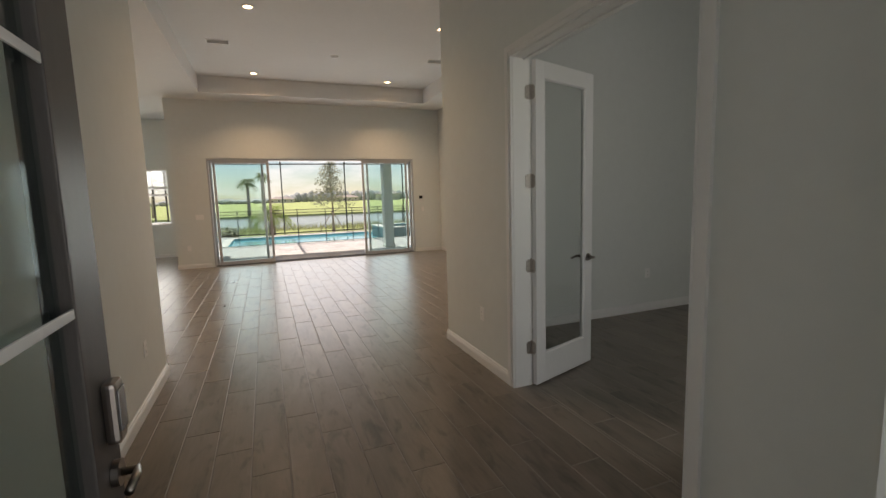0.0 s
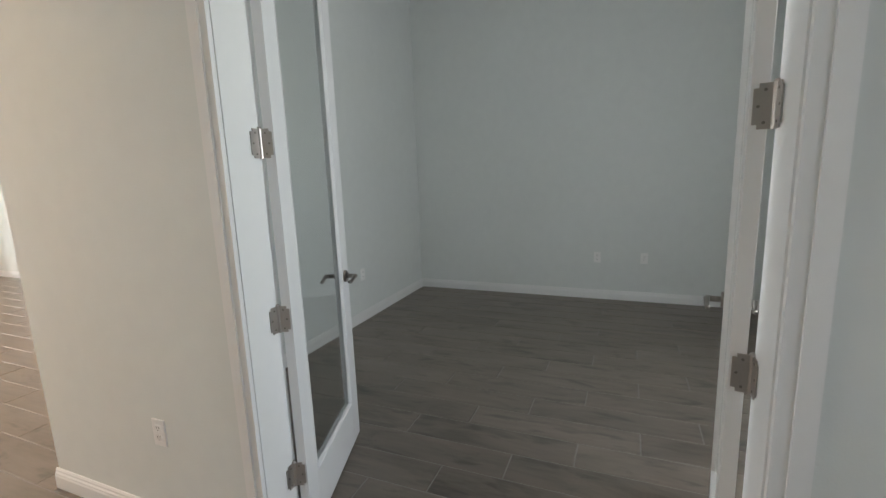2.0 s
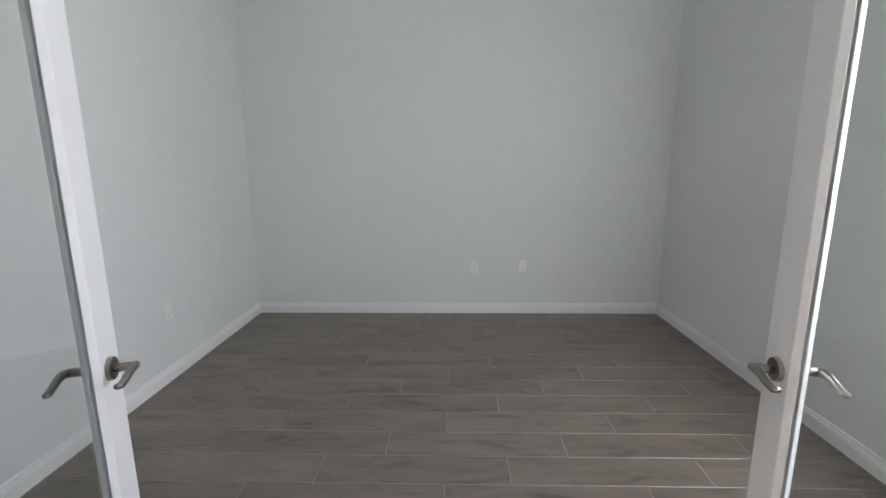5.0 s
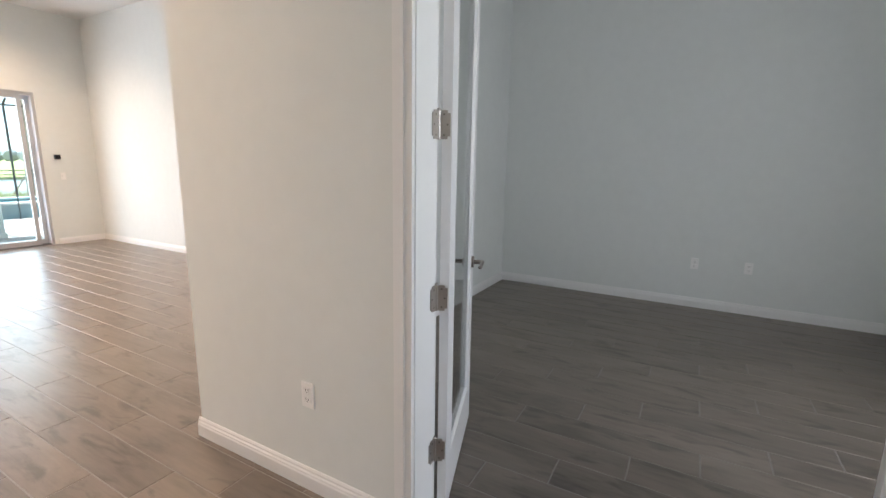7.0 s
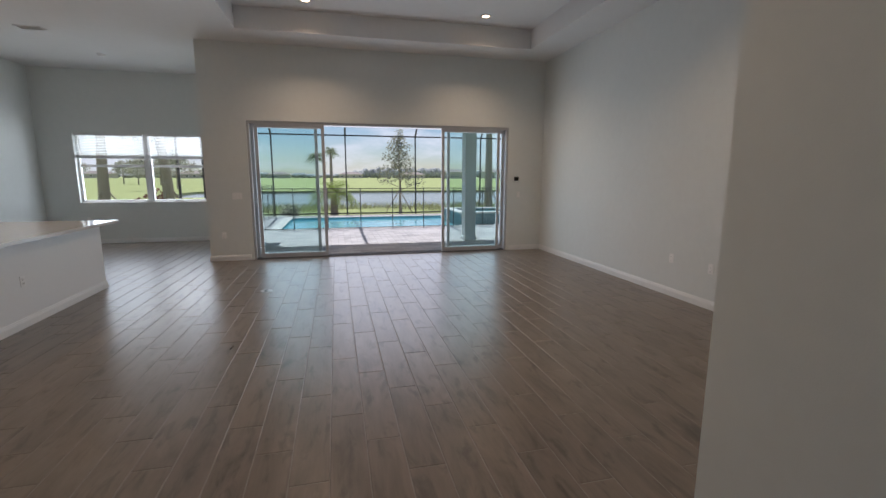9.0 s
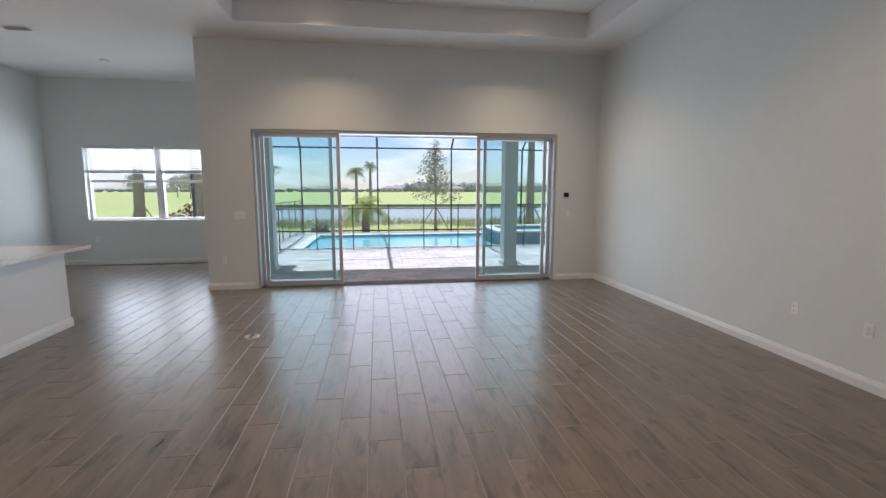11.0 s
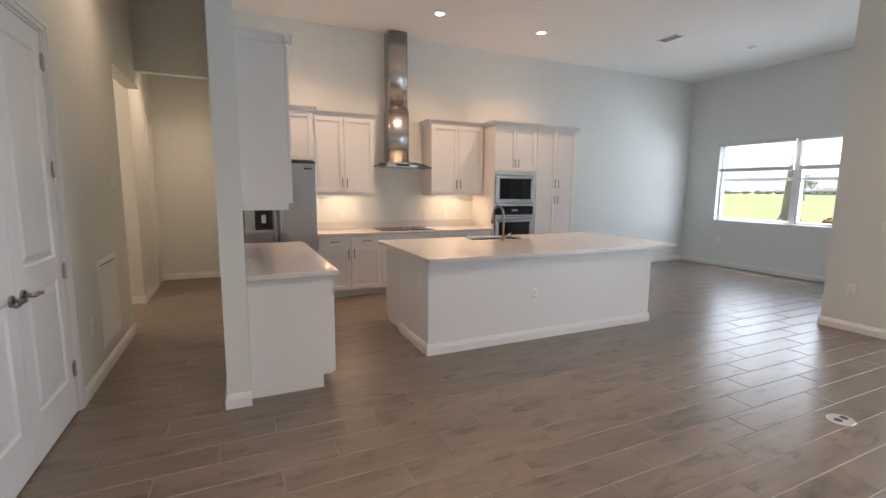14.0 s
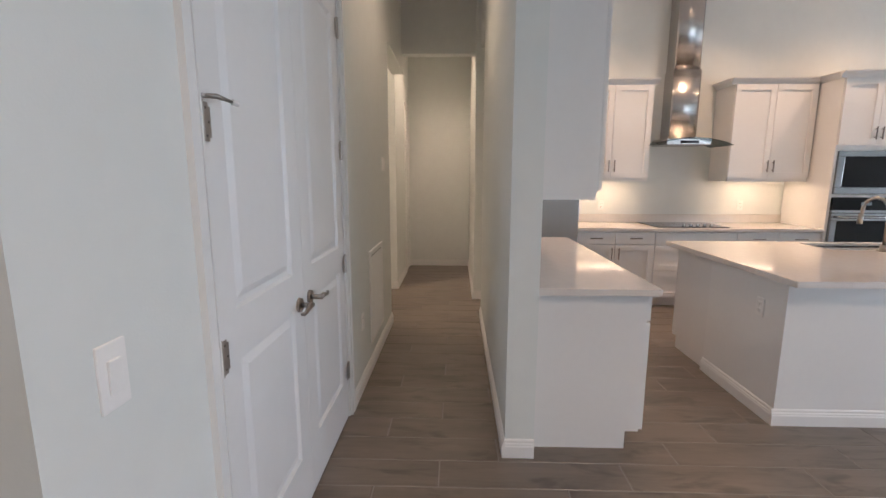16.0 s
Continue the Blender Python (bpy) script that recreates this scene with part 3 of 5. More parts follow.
panel_leaf(-2.747, -2.067, 4.195, -1, -2.13)
left = panel_leaf(-2.063, -1.383, 4.195, 1, -2.0)
stop = part("hinge_pin_stop", cyl((-1.383, 4.208, 1.642), (-1.383, 4.208, 1.650), 0.011, seg=12), "nickel", left, "nickel hinge-pin door stop")
part("stop_rod", tube([(-1.385, 4.208, 1.646), (-1.41, 4.23, 1.648), (-1.45, 4.25, 1.640)], 0.005, taper=[0.006, 0.007, 0.004]), "nickel", stop, smooth=True)
part("stop_pad", cyl((-1.45, 4.25, 1.640), (-1.465, 4.258, 1.637), 0.008, seg=10), "rubber", stop)

# ---- front door, open against the foyer ----
FD = thing("front_door", (-0.405, 0.34, 0), 90.5, "dark brown entry door with tall glass, standing wide open", "door", kind="structure")
fm = WM[FD]
part("lock_stile", turned(box(0.70, 0.872, -0.045, 0, 0.012, 2.43, 0.003), fm), "door_dark", FD)
part("hinge_stile", turned(box(0.004, 0.15, -0.045, 0, 0.012, 2.43, 0.003), fm), "door_dark", FD)
part("top_rail", turned(box(0.15, 0.70, -0.045, 0, 2.26, 2.43, 0.003), fm), "door_dark", FD)
part("bottom_rail", turned(box(0.15, 0.70, -0.045, 0, 0.012, 0.27, 0.003), fm), "door_dark", FD)
part("pane", turned(box(0.15, 0.70, -0.028, -0.020, 0.27, 2.26), fm), "frosted_entry_glass", FD, "pale reflective glass")
mu = bmesh.new()
for z in (1.24, 1.76):
    box(0.15, 0.675, -0.052, -0.046, z - 0.011, z + 0.011, 0.002, bm=mu)
part("glazing_bar", turned(mu, fm), "trim", FD, "white glazing bars")
part("glazing_frame", turned(boxes((0.675, 0.70, -0.054, 0.006, 0.25, 2.28), (0.15, 0.175, -0.054, 0.006, 0.25, 2.28), (0.175, 0.675, -0.054, 0.006, 0.25, 0.275), (0.175, 0.675, -0.054, 0.006, 2.255, 2.28), bevel=0.004), fm), "door_dark", FD)
lk = part("deadbolt", turned(box(0.772, 0.840, -0.078, -0.046, 0.885, 1.04, 0.012), fm), "nickel", FD, "bronze-nickel keypad deadbolt")
part("keypad", turned(box(0.781, 0.831, -0.082, -0.077, 0.915, 1.02, 0.003), fm), "dark_steel", lk)
part("thumb_turn", turned(box(0.800, 0.813, 0.002, 0.03, 0.945, 0.985, 0.004), fm), "nickel", lk)
part("rose", turned(cyl((0.806, -0.046, 0.80), (0.806, -0.062, 0.80), 0.033, seg=24), fm), "nickel", FD)
part("knob", turned(tube([(0.806, -0.06, 0.80), (0.806, -0.095, 0.80), (0.772, -0.10, 0.80), (0.712, -0.098, 0.795)], 0.011), fm), "nickel", FD, smooth=True)

# ---- sliding door ----
SD = thing("sliding_door", (1.29, SY + 0.06, 0), 0, "wide glazed sliding door, panels stacked to both sides, open in the middle", "sliding door", kind="structure")
part("frame", boxes((-1.14, -1.10, SY + 0.02, SY + 0.22, 0, 2.455), (3.675, 3.715, SY + 0.02, SY + 0.22, 0, 2.455), (-1.10, 3.675, SY + 0.02, SY + 0.22, 2.405, 2.455)), "alu", SD)
tr = bmesh.new()
for k in range(5):
    box(-1.10, 3.675, SY + 0.03 + k * 0.045, SY + 0.036 + k * 0.045, 0.004, 0.022, bm=tr)
box(-1.10, 3.675, SY + 0.005, SY + 0.23, -0.01, 0.006, bm=tr)
part("track", tr, "track_metal", SD, "dark grey floor track")


def slide_panel(x0, x1, y, lbl="clear tinted glass"):
    s = 0.055
    f = part("panel_frame", boxes((x0, x0 + s, y - 0.018, y + 0.018, 0.022, 2.405), (x1 - s, x1, y - 0.018, y + 0.018, 0.022, 2.405), (x0 + s, x1 - s, y - 0.018, y + 0.018, 0.022, 0.10), (x0 + s, x1 - s, y - 0.018, y + 0.018, 2.345, 2.405), bevel=0.002), "alu", SD, "pale aluminium panel frame")
    part("pane", box(x0 + s, x1 - s, y - 0.004, y + 0.004, 0.10, 2.345), "tinted_glass", f, lbl)
    return f


slide_panel(-1.02, 0.17, SY + 0.055)
slide_panel(-1.10, 0.045, SY + 0.145)
slide_panel(2.36, 3.55, SY + 0.055)
slide_panel(2.49, 3.675, SY + 0.145)
hb = bmesh.new()
tube([(0.142, SY + 0.036, 1.0), (0.142, SY + 0.005, 1.02), (0.142, SY + 0.005, 1.22), (0.142, SY + 0.036, 1.24)], 0.009, bm=hb)
part("pull_handle", hb, "alu", SD, smooth=True)

# ---- nook window ----
W1 = thing("window_1", (-3.77, NY + 0.1, 0.92), 0, "white double window, lower sashes clear, blinds half down", "window", kind="structure")
part("sill", box(-5.16, -2.37, NY - 0.004, NY + 0.12, 0.90, 0.922, 0.004), "trim", W1)
for a, b in ((-5.13, -3.79), (-3.74, -2.40)):
    fr = part("window_frame", boxes((a, a + 0.045, NY + 0.09, NY + 0.17, 0.922, 2.42), (b - 0.045, b, NY + 0.09, NY + 0.17, 0.922, 2.42), (a + 0.045, b - 0.045, NY + 0.09, NY + 0.17, 0.922, 0.965), (a + 0.045, b - 0.045, NY + 0.09, NY + 0.17, 2.375, 2.42), (a + 0.045, b - 0.045, NY + 0.118, NY + 0.15, 1.69, 1.745), bevel=0.002), "trim", W1)
    part("lower_pane", box(a + 0.045, b - 0.045, NY + 0.12, NY + 0.126, 0.965, 1.69), "clear_glass", fr, "clear glass pane")
    part("upper_pane", box(a + 0.045, b - 0.045, NY + 0.14, NY + 0.146, 1.745, 2.375), "clear_glass", fr, "clear glass pane")
part("mullion", box(-3.79, -3.74, NY + 0.08, NY + 0.18, 0.922, 2.42, 0.003), "trim", W1)


def blind(a, b):
    bl = thing("window_blind", ((a + b) / 2, NY + 0.05, 1.9), 0, "white horizontal slat blind, lowered over the upper half", "blind", "nook window blinds")
    part("headrail", box(a, b, NY + 0.015, NY + 0.07, 2.37, 2.418, 0.004), "blind", bl)
    for k in range(12):
        z = 2.345 - k * 0.034
        part("slat", turned(box(a + 0.004, b - 0.004, -0.024, 0.024, -0.0014, 0.0014), pose(0, NY + 0.045, z, -15, 0, 0)), "blind", bl)
    part("stacked_slats", boxes(*[(a + 0.004, b - 0.004, NY + 0.02, NY + 0.07, 1.902 + i * 0.006, 1.906 + i * 0.006) for i in range(7)]), "blind", bl)
    part("bottom_rail", box(a, b, NY + 0.018, NY + 0.072, 1.875, 1.90, 0.004), "blind", bl)
    for x in (a + 0.2, (a + b) / 2, b - 0.2):
        part("cord", tube([(x, NY + 0.02, 1.88), (x, NY + 0.02, 2.38)], 0.0012, seg=5), "blind", bl)


blind(-5.12, -3.80)
blind(-3.73, -2.41)

# ---- kitchen ----
def bar_pull(a, b, t):
    bm = tube([a, b], 0.0065, seg=8)
    for f in (0.18, 0.82):
        p = Vector(a).lerp(Vector(b), f)
        cyl((p.x, t, p.z), (p.x, t + 0.028, p.z), 0.004, seg=6, bm=bm)
    return bm


def shaker(parent, m, w, h, name="door", pull=None, st=0.062):
    """A recessed-panel front in local x (width), z (height), out along +y; pull: (x, z, upright)."""
    t = 0.019
    if h > 0.2:
        d = part(name, turned(boxes((0.003, w - 0.003, -0.0015, 0.008, 0.003, h - 0.003)), m), "cabinet", parent)
        for nm, r in (("stile", (0, st, 0, h)), ("stile", (w - st, w, 0, h)), ("rail", (st, w - st, 0, st)), ("rail", (st, w - st, h - st, h))):
            part(nm, turned(box(r[0], r[1], -0.0025, t, r[2], r[3], 0.0015), m), "cabinet", d)
    else:
        d = part(name, turned(box(0, w, -0.0025, t, 0, h, 0.002), m), "cabinet", parent)
    if pull:
        x, z, up = pull
        e = 0.065
        a, b = ((x, t + 0.028, z - e), (x, t + 0.028, z + e)) if up else ((x - e, t + 0.028, z), (x + e, t + 0.028, z))
        k = part("bar_pull", turned(bar_pull(a, b, t), m), "pull_metal", d, "brushed nickel bar pull", smooth=False)
    return d


def west(y, z, x):
    """Local frame of a front on the kitchen wall: width runs along y, it faces the room."""
    return Matrix.Translation((x, y, z)) @ Matrix(((0, 1, 0, 0), (1, 0, 0, 0), (0, 0, 1, 0), (0, 0, 0, 1)))


CROWN = [(0, 0), (0.012, 0), (0.016, 0.014), (0.034, 0.04), (0.052, 0.05), (0.056, 0.065), (0, 0.065)]


def crown(parent, y0, y1, xf, xb, z, near=True, far=True):
    bm = profile_run((xf, y0 - (0.05 if near else 0), z), (xf, y1 + (0.05 if far else 0), z), (1, 0, 0), CROWN)
    if near:
        profile_run((xb, y0, z), (xf, y0, z), (0, -1, 0), CROWN, bm)
    if far:
        profile_run((xb, y1, z), (xf, y1, z), (0, 1, 0), CROWN, bm)
    box(xb, xf, y0, y1, z, z + 0.03, bm=bm)
    part("crown", bm, "cabinet", parent)


def wall_cabinet(y0, y1, z0, z1, xf, doors=2, near=True, far=True, rail=True):
    c = thing("wall_cabinet", ((xf + WX) / 2, (y0 + y1) / 2, z0), 0, "white shaker wall cabinet with two doors and bar pulls", "cabinet", "kitchen wall cabinets")
    part("body", boxes((WX + 0.002, xf, y0, y1, z0, z1)), "cabinet", c)
    w = (y1 - y0 - 0.012) / doors
    for k in range(doors):
        px = (w - 0.03 if k == 0 else 0.03) if doors > 1 else w - 0.03
        shaker(c, west(y0 + 0.004 + k * (w + 0.004), z0 + 0.004, xf + 0.004), w, z1 - z0 - 0.008, pull=(px, 0.13, True))
    if rail:
        part("light_rail", boxes((xf - 0.02, xf, y0, y1, z0 - 0.035, z0), (WX + 0.01, xf, y0, y0 + 0.018, z0 - 0.035, z0)), "cabinet", c)
    crown(c, y0, y1, xf, WX + 0.002, z1, near, far)
    return c


XU, XB, ZT = -5.44, -5.16, 2.45
wall_cabinet(6.16, 7.01, 1.43, ZT, XU, near=False)
wall_cabinet(7.89, 8.78, 1.43, ZT, XU, far=False)
fc = wall_cabinet(5.27, 6.14, 1.84, ZT, -5.20, near=False, rail=False)
tagged(fc, label="white shaker cabinet above the refrigerator")


def base_unit(y0, y1, fronts, label):
    c = thing("base_cabinet", ((XB + WX) / 2, (y0 + y1) / 2, 0), 0, label, "cabinet", "kitchen base cabinets")
    part("body", boxes((WX + 0.002, XB, y0, y1, 0.10, 0.855)), "cabinet", c)
    part("toe_kick", boxes((WX + 0.002, XB - 0.07, y0, y1, 0, 0.10)), "cabinet", c)
    for a, b, z0, z1, nm, pull in fronts:
        shaker(c, west(a + 0.003, z0, XB + 0.004), b - a - 0.006, z1 - z0, nm, pull)
    return c


for a, b in ((6.16, 7.02), (7.90, 8.79)):
    h = (a + b) / 2
    w = h - a - 0.006
    base_unit(a, b, [(a, h, 0.715, 0.845, "drawer_front", (w / 2, 0.065, False)), (h, b, 0.715, 0.845, "drawer_front", (w / 2, 0.065, False)),
                     (a, h, 0.11, 0.705, "door", (w - 0.035, 0.50, True)), (h, b, 0.11, 0.705, "door", (0.035, 0.50, True))], "white shaker base cabinet with two drawers over two doors")
base_unit(7.02, 7.90, [(7.02, 7.90, 0.715, 0.845, "false_front", None), (7.02, 7.90, 0.42, 0.705, "drawer_front", None), (7.02, 7.90, 0.11, 0.41, "drawer_front", None)], "white base cabinet with deep drawers under the cooktop")
CT0, CT1 = 0.857, 0.893
ct = thing("kitchen_worktop", ((XB + WX) / 2, 7.5, CT0), 0, "pale polished quartz worktop with a low upstand", "worktop")
part("slab", box(WX + 0.003, XB + 0.035, 6.15, 8.795, CT0, CT1, 0.004), "quartz", ct)
part("upstand", box(WX + 0.003, WX + 0.022, 6.15, 8.795, CT1 + 0.001, CT1 + 0.10, 0.003), "quartz", ct)
# cooktop
ck = thing("cooktop", (-5.46, 7.45, CT1), 0, "black glass cooktop with a row of knobs", "cooktop")
part("glass_plate", box(-5.72, -5.20, 7.05, 7.85, CT1 + 0.001, CT1 + 0.009, 0.003), "black_glass", ck)
for k in range(5):
    part("knob", cyl((-5.30, 7.40 + 0.075 * k, CT1 + 0.009), (-5.30, 7.40 + 0.075 * k, CT1 + 0.03), 0.019, 0.016, seg=16), "steel", ck)
rg = bmesh.new()
for x, y, r in ((-5.60, 7.20, 0.085), (-5.36, 7.20, 0.075), (-5.60, 7.68, 0.075), (-5.60, 7.45, 0.11)):
    bmesh.ops.create_circle(rg, segments=28, radius=r, cap_ends=False, matrix=pose(x, y, CT1 + 0.0095))
res = bmesh.ops.extrude_edge_only(rg, edges=rg.edges[:])
bmesh.ops.translate(rg, verts=[v for v in res["geom"] if isinstance(v, bmesh.types.BMVert)], vec=(0, 0, 0.0006))
part("zone_rings", rg, "dark_steel", ck)

# hood
hd = thing("range_hood", (-5.62, 7.43, 1.80), 0, "stainless chimney range hood with a curved glass canopy", "range hood")


def bowed_cover(y0, y1, xf, z0, z1, bow=0.03, n=14):
    """A sheet-steel chimney cover whose front bows outward."""
    bm = bmesh.new()
    ring = [(WX + 0.003, y0)] + [(xf - bow + bow * (1 - (2 * k / n - 1) ** 2), y0 + (y1 - y0) * k / n) for k in range(n + 1)] + [(WX + 0.003, y1)]
    lo, hi = [bm.verts.new((x, y, z0)) for x, y in ring], [bm.verts.new((x, y, z1)) for x, y in ring]
    k = len(ring)
    for i in range(k):
        bm.faces.new((lo[i], lo[(i + 1) % k], hi[(i + 1) % k], hi[i])).smooth = 1 <= i < k - 2
    bm.faces.new(lo[::-1])
    bm.faces.new(hi)
    bmesh.ops.recalc_face_normals(bm, faces=bm.faces)
    return bm


part("upper_chimney", bowed_cover(7.287, 7.573, -5.565, 2.62, CEIL - 0.003), "hood_steel", hd)
part("lower_chimney", bowed_cover(7.275, 7.585, -5.55, 1.873, 2.635), "hood_steel", hd)
part("motor_box", box(WX + 0.003, -5.40, 7.18, 7.67, 1.80, 1.872, 0.006), "hood_steel", hd)
cn = bmesh.new()
N = 18
rows = []
for i in range(N + 1):
    u = -1 + 2 * i / N
    y = 7.43 + 0.44 * u
    z = 1.872 - 0.075 * u * u
    rows.append([cn.verts.new((x, y, zz)) for x, zz in ((WX + 0.01, z), (-5.33 + 0.03 * (1 - u * u), z), (-5.33 + 0.03 * (1 - u * u), z - 0.008), (WX + 0.01, z - 0.008))])
for a, b in zip(rows, rows[1:]):
    for k in range(4):
        cn.faces.new((a[k], a[(k + 1) % 4], b[(k + 1) % 4], b[k]))
cn.faces.new(rows[0])
cn.faces.new(rows[-1][::-1])
bmesh.ops.recalc_face_normals(cn, faces=cn.faces)
part("glass_canopy", cn, "dark_glass_edge", hd, "curved dark-edged glass canopy")
part("control_strip", box(-5.399, -5.396, 7.33, 7.53, 1.815, 1.845), "black_glass", hd)

# oven tower and pantry
XT = -5.13


def tower(y0, y1, label):
    c = thing("tall_cabinet", ((XT + WX) / 2, (y0 + y1) / 2, 0), 0, label, "cabinet", "tall kitchen cabinets")
    part("toe_kick", boxes((WX + 0.002, XT - 0.07, y0, y1, 0, 0.10)), "cabinet", c)
    return c


ot = tower(8.80, 9.575, "tall white shaker cabinet housing microwave and oven")
part("upper_box", box(WX + 0.002, XT, 8.80, 9.575, 1.72, ZT), "cabinet", ot)
part("lower_box", box(WX + 0.002, XT, 8.80, 9.575, 0.10, 0.42), "cabinet", ot)
for a, b in ((8.80, 8.83), (9.545, 9.575)):
    part("side_panel", box(WX + 0.002, XT, a, b, 0.42, 1.72), "cabinet", ot)
part("back_panel", box(WX + 0.002, WX + 0.02, 8.83, 9.545, 0.42, 1.72), "cabinet", ot)
part("shelf", box(WX + 0.02, XT, 8.83, 9.545, 1.235, 1.265), "cabinet", ot)
for k in range(2):
    shaker(ot, west(8.804 + k * 0.385, 1.775, XT + 0.004), 0.381, ZT - 1.78, pull=(0.351 if k == 0 else 0.03, 0.12, True))
shaker(ot, west(8.804, 0.11, XT + 0.004), 0.767, 0.29, "drawer_front", (0.38, 0.2, False))
crown(ot, 8.80, 9.575, XT, WX + 0.002, ZT, True, False)
pt = tower(9.577, 10.37, "tall white shaker pantry cabinet with four doors")
part("body", boxes((WX + 0.002, XT, 9.577, 10.37, 0.10, ZT)), "cabinet", pt)
for k in range(2):
    px = 0.36 if k == 0 else 0.03
    shaker(pt, west(9.581 + k * 0.394, 1.46, XT + 0.004), 0.39, ZT - 1.465, pull=(px, 0.13, True))
    shaker(pt, west(9.581 + k * 0.394, 0.11, XT + 0.004), 0.39, 1.34, pull=(px, 1.22, True))
crown(pt, 9.577, 10.37, XT, WX + 0.002, ZT, False, True)

mw = thing("microwave", (XT, 9.19, 1.27), 0, "built-in stainless microwave with a dark window", "microwave")
part("trim_frame", boxes((XT - 0.3, XT + 0.02, 8.835, 9.54, 1.27, 1.34), (XT - 0.3, XT + 0.02, 8.835, 9.54, 1.66, 1.715), (XT - 0.3, XT + 0.02, 8.835, 8.90, 1.34, 1.66), (XT - 0.3, XT + 0.02, 9.485, 9.54, 1.34, 1.66), bevel=0.003), "steel", mw)
part("window", box(XT - 0.02, XT + 0.018, 8.902, 9.36, 1.342, 1.658, 0.002), "black_glass", mw, "dark reflective glass door")
part("control_panel", box(XT - 0.02, XT + 0.017, 9.362, 9.483, 1.342, 1.658, 0.002), "black_glass", mw)
ov = thing("wall_oven", (XT, 9.19, 0.43), 0, "built-in stainless wall oven with a dark glass door", "oven")
part("control_panel", box(XT - 0.3, XT + 0.022, 8.835, 9.54, 1.10, 1.232, 0.003), "black_glass", ov)
part("top_trim", box(XT - 0.3, XT + 0.024, 8.835, 9.54, 1.07, 1.099, 0.003), "steel", ov)
dr = part("door", boxes((XT - 0.3, XT + 0.026, 8.835, 9.54, 0.43, 0.50), (XT - 0.3, XT + 0.026, 8.835, 9.54, 0.985, 1.065), (XT - 0.3, XT + 0.026, 8.835, 8.90, 0.50, 0.985), (XT - 0.3, XT + 0.026, 9.475, 9.54, 0.50, 0.985), bevel=0.003), "steel", ov)
part("window", box(XT - 0.02, XT + 0.022, 8.902, 9.473, 0.502, 0.983, 0.002), "black_glass", dr, "dark reflective oven glass")
part("handle", tube([(XT + 0.026, 8.88, 1.025), (XT + 0.065, 8.885, 1.025), (XT + 0.065, 9.49, 1.025), (XT + 0.026, 9.495, 1.025)], 0.011, seg=10), "steel", dr, smooth=True)
part("display", box(XT + 0.0225, XT + 0.0235, 9.13, 9.24, 1.15, 1.185), "dark_steel", ov)

# refrigerator
rf = thing("refrigerator", (-5.3, 5.70, 0), 0, "stainless side-by-side refrigerator with water dispenser", "refrigerator")
part("body", boxes((WX + 0.02, -5.02, 5.285, 6.125, 0.02, 1.78)), "dark_steel", rf)
fd = part("freezer_door", boxes((-5.015, -4.95, 5.285, 5.40, 0.06, 1.79), (-5.015, -4.95, 5.60, 5.645, 0.06, 1.79), (-5.015, -4.95, 5.40, 5.60, 0.06, 0.98), (-5.015, -4.95, 5.40, 5.60, 1.36, 1.79)), "fridge_steel", rf)
part("dispenser_panel", box(-5.012, -4.947, 5.402, 5.598, 1.23, 1.358, 0.003), "black_plastic", fd)
part("dispenser_recess", boxes((-5.012, -5.005, 5.402, 5.598, 0.982, 1.23), (-5.005, -4.95, 5.402, 5.43, 0.982, 1.23), (-5.005, -4.95, 5.57, 5.598, 0.982, 1.23), (-5.005, -4.95, 5.43, 5.57, 0.982, 1.0)), "black_plastic", fd)
part("paddle", box(-5.004, -4.985, 5.475, 5.525, 1.06, 1.16, 0.004), "plate", fd, "pale paddle")
rd = part("fridge_door", box(-5.015, -4.95, 5.655, 6.125, 0.06, 1.79, 0.006), "fridge_steel", rf)
part("badge", box(-4.951, -4.948, 5.98, 6.07, 1.715, 1.735), "black_plastic", rd)
for y, p in ((5.622, fd), (5.682, rd)):
    part("handle", tube([(-4.952, y, 0.62), (-4.90, y, 0.64), (-4.90, y, 1.60), (-4.952, y, 1.62)], 0.012, seg=10), "dark_steel", p, smooth=True)
part("top_hinge_cover", box(-5.2, -4.96, 5.29, 6.12, 1.791, 1.812, 0.006), "black_plastic", rf)
part("toe_grille", box(-5.0, -4.97, 5.29, 6.12, 0.005, 0.055), "black_plastic", rf)
for y in (5.33, 6.08):
    part("foot", cyl((-5.1, y, 0), (-5.1, y, 0.02), 0.02, seg=10), "black_plastic", rf)


# nook run along the hall wall
def north(x, z, y):
    return Matrix.Translation((x, y, z))


nb = thing("side_base_cabinet", (-3.4, 5.55, 0), 0, "white base cabinet run ending in a plain panel", "cabinet")
part("body", boxes((-4.34, -2.475, 5.252, 5.82, 0.10, 0.855), (-4.34, -2.475, 5.252, 5.75, 0, 0.10)), "cabinet", nb)
for k in range(4):
    a = -4.336 + k * 0.465
    shaker(nb, north(a, 0.11, 5.824), 0.461, 0.595, "door", (0.03 if k % 2 else 0.43, 0.5, True))
    shaker(nb, north(a, 0.715, 5.824), 0.461, 0.13, "drawer_front", (0.23, 0.065, False))
nt = thing("side_worktop", (-3.4, 5.55, CT0), 0, "pale polished quartz worktop", "worktop")
part("slab", box(-4.36, -2.435, 5.253, 5.872, CT0, CT1, 0.004), "quartz", nt)
nu = thing("side_wall_cabinet", (-3.4, 5.4, 1.37), 0, "white tall wall cabinet with a plain end panel", "cabinet")
part("body", boxes((-4.34, -2.56, 5.252, 5.56, 1.375, 2.46)), "cabinet", nu)
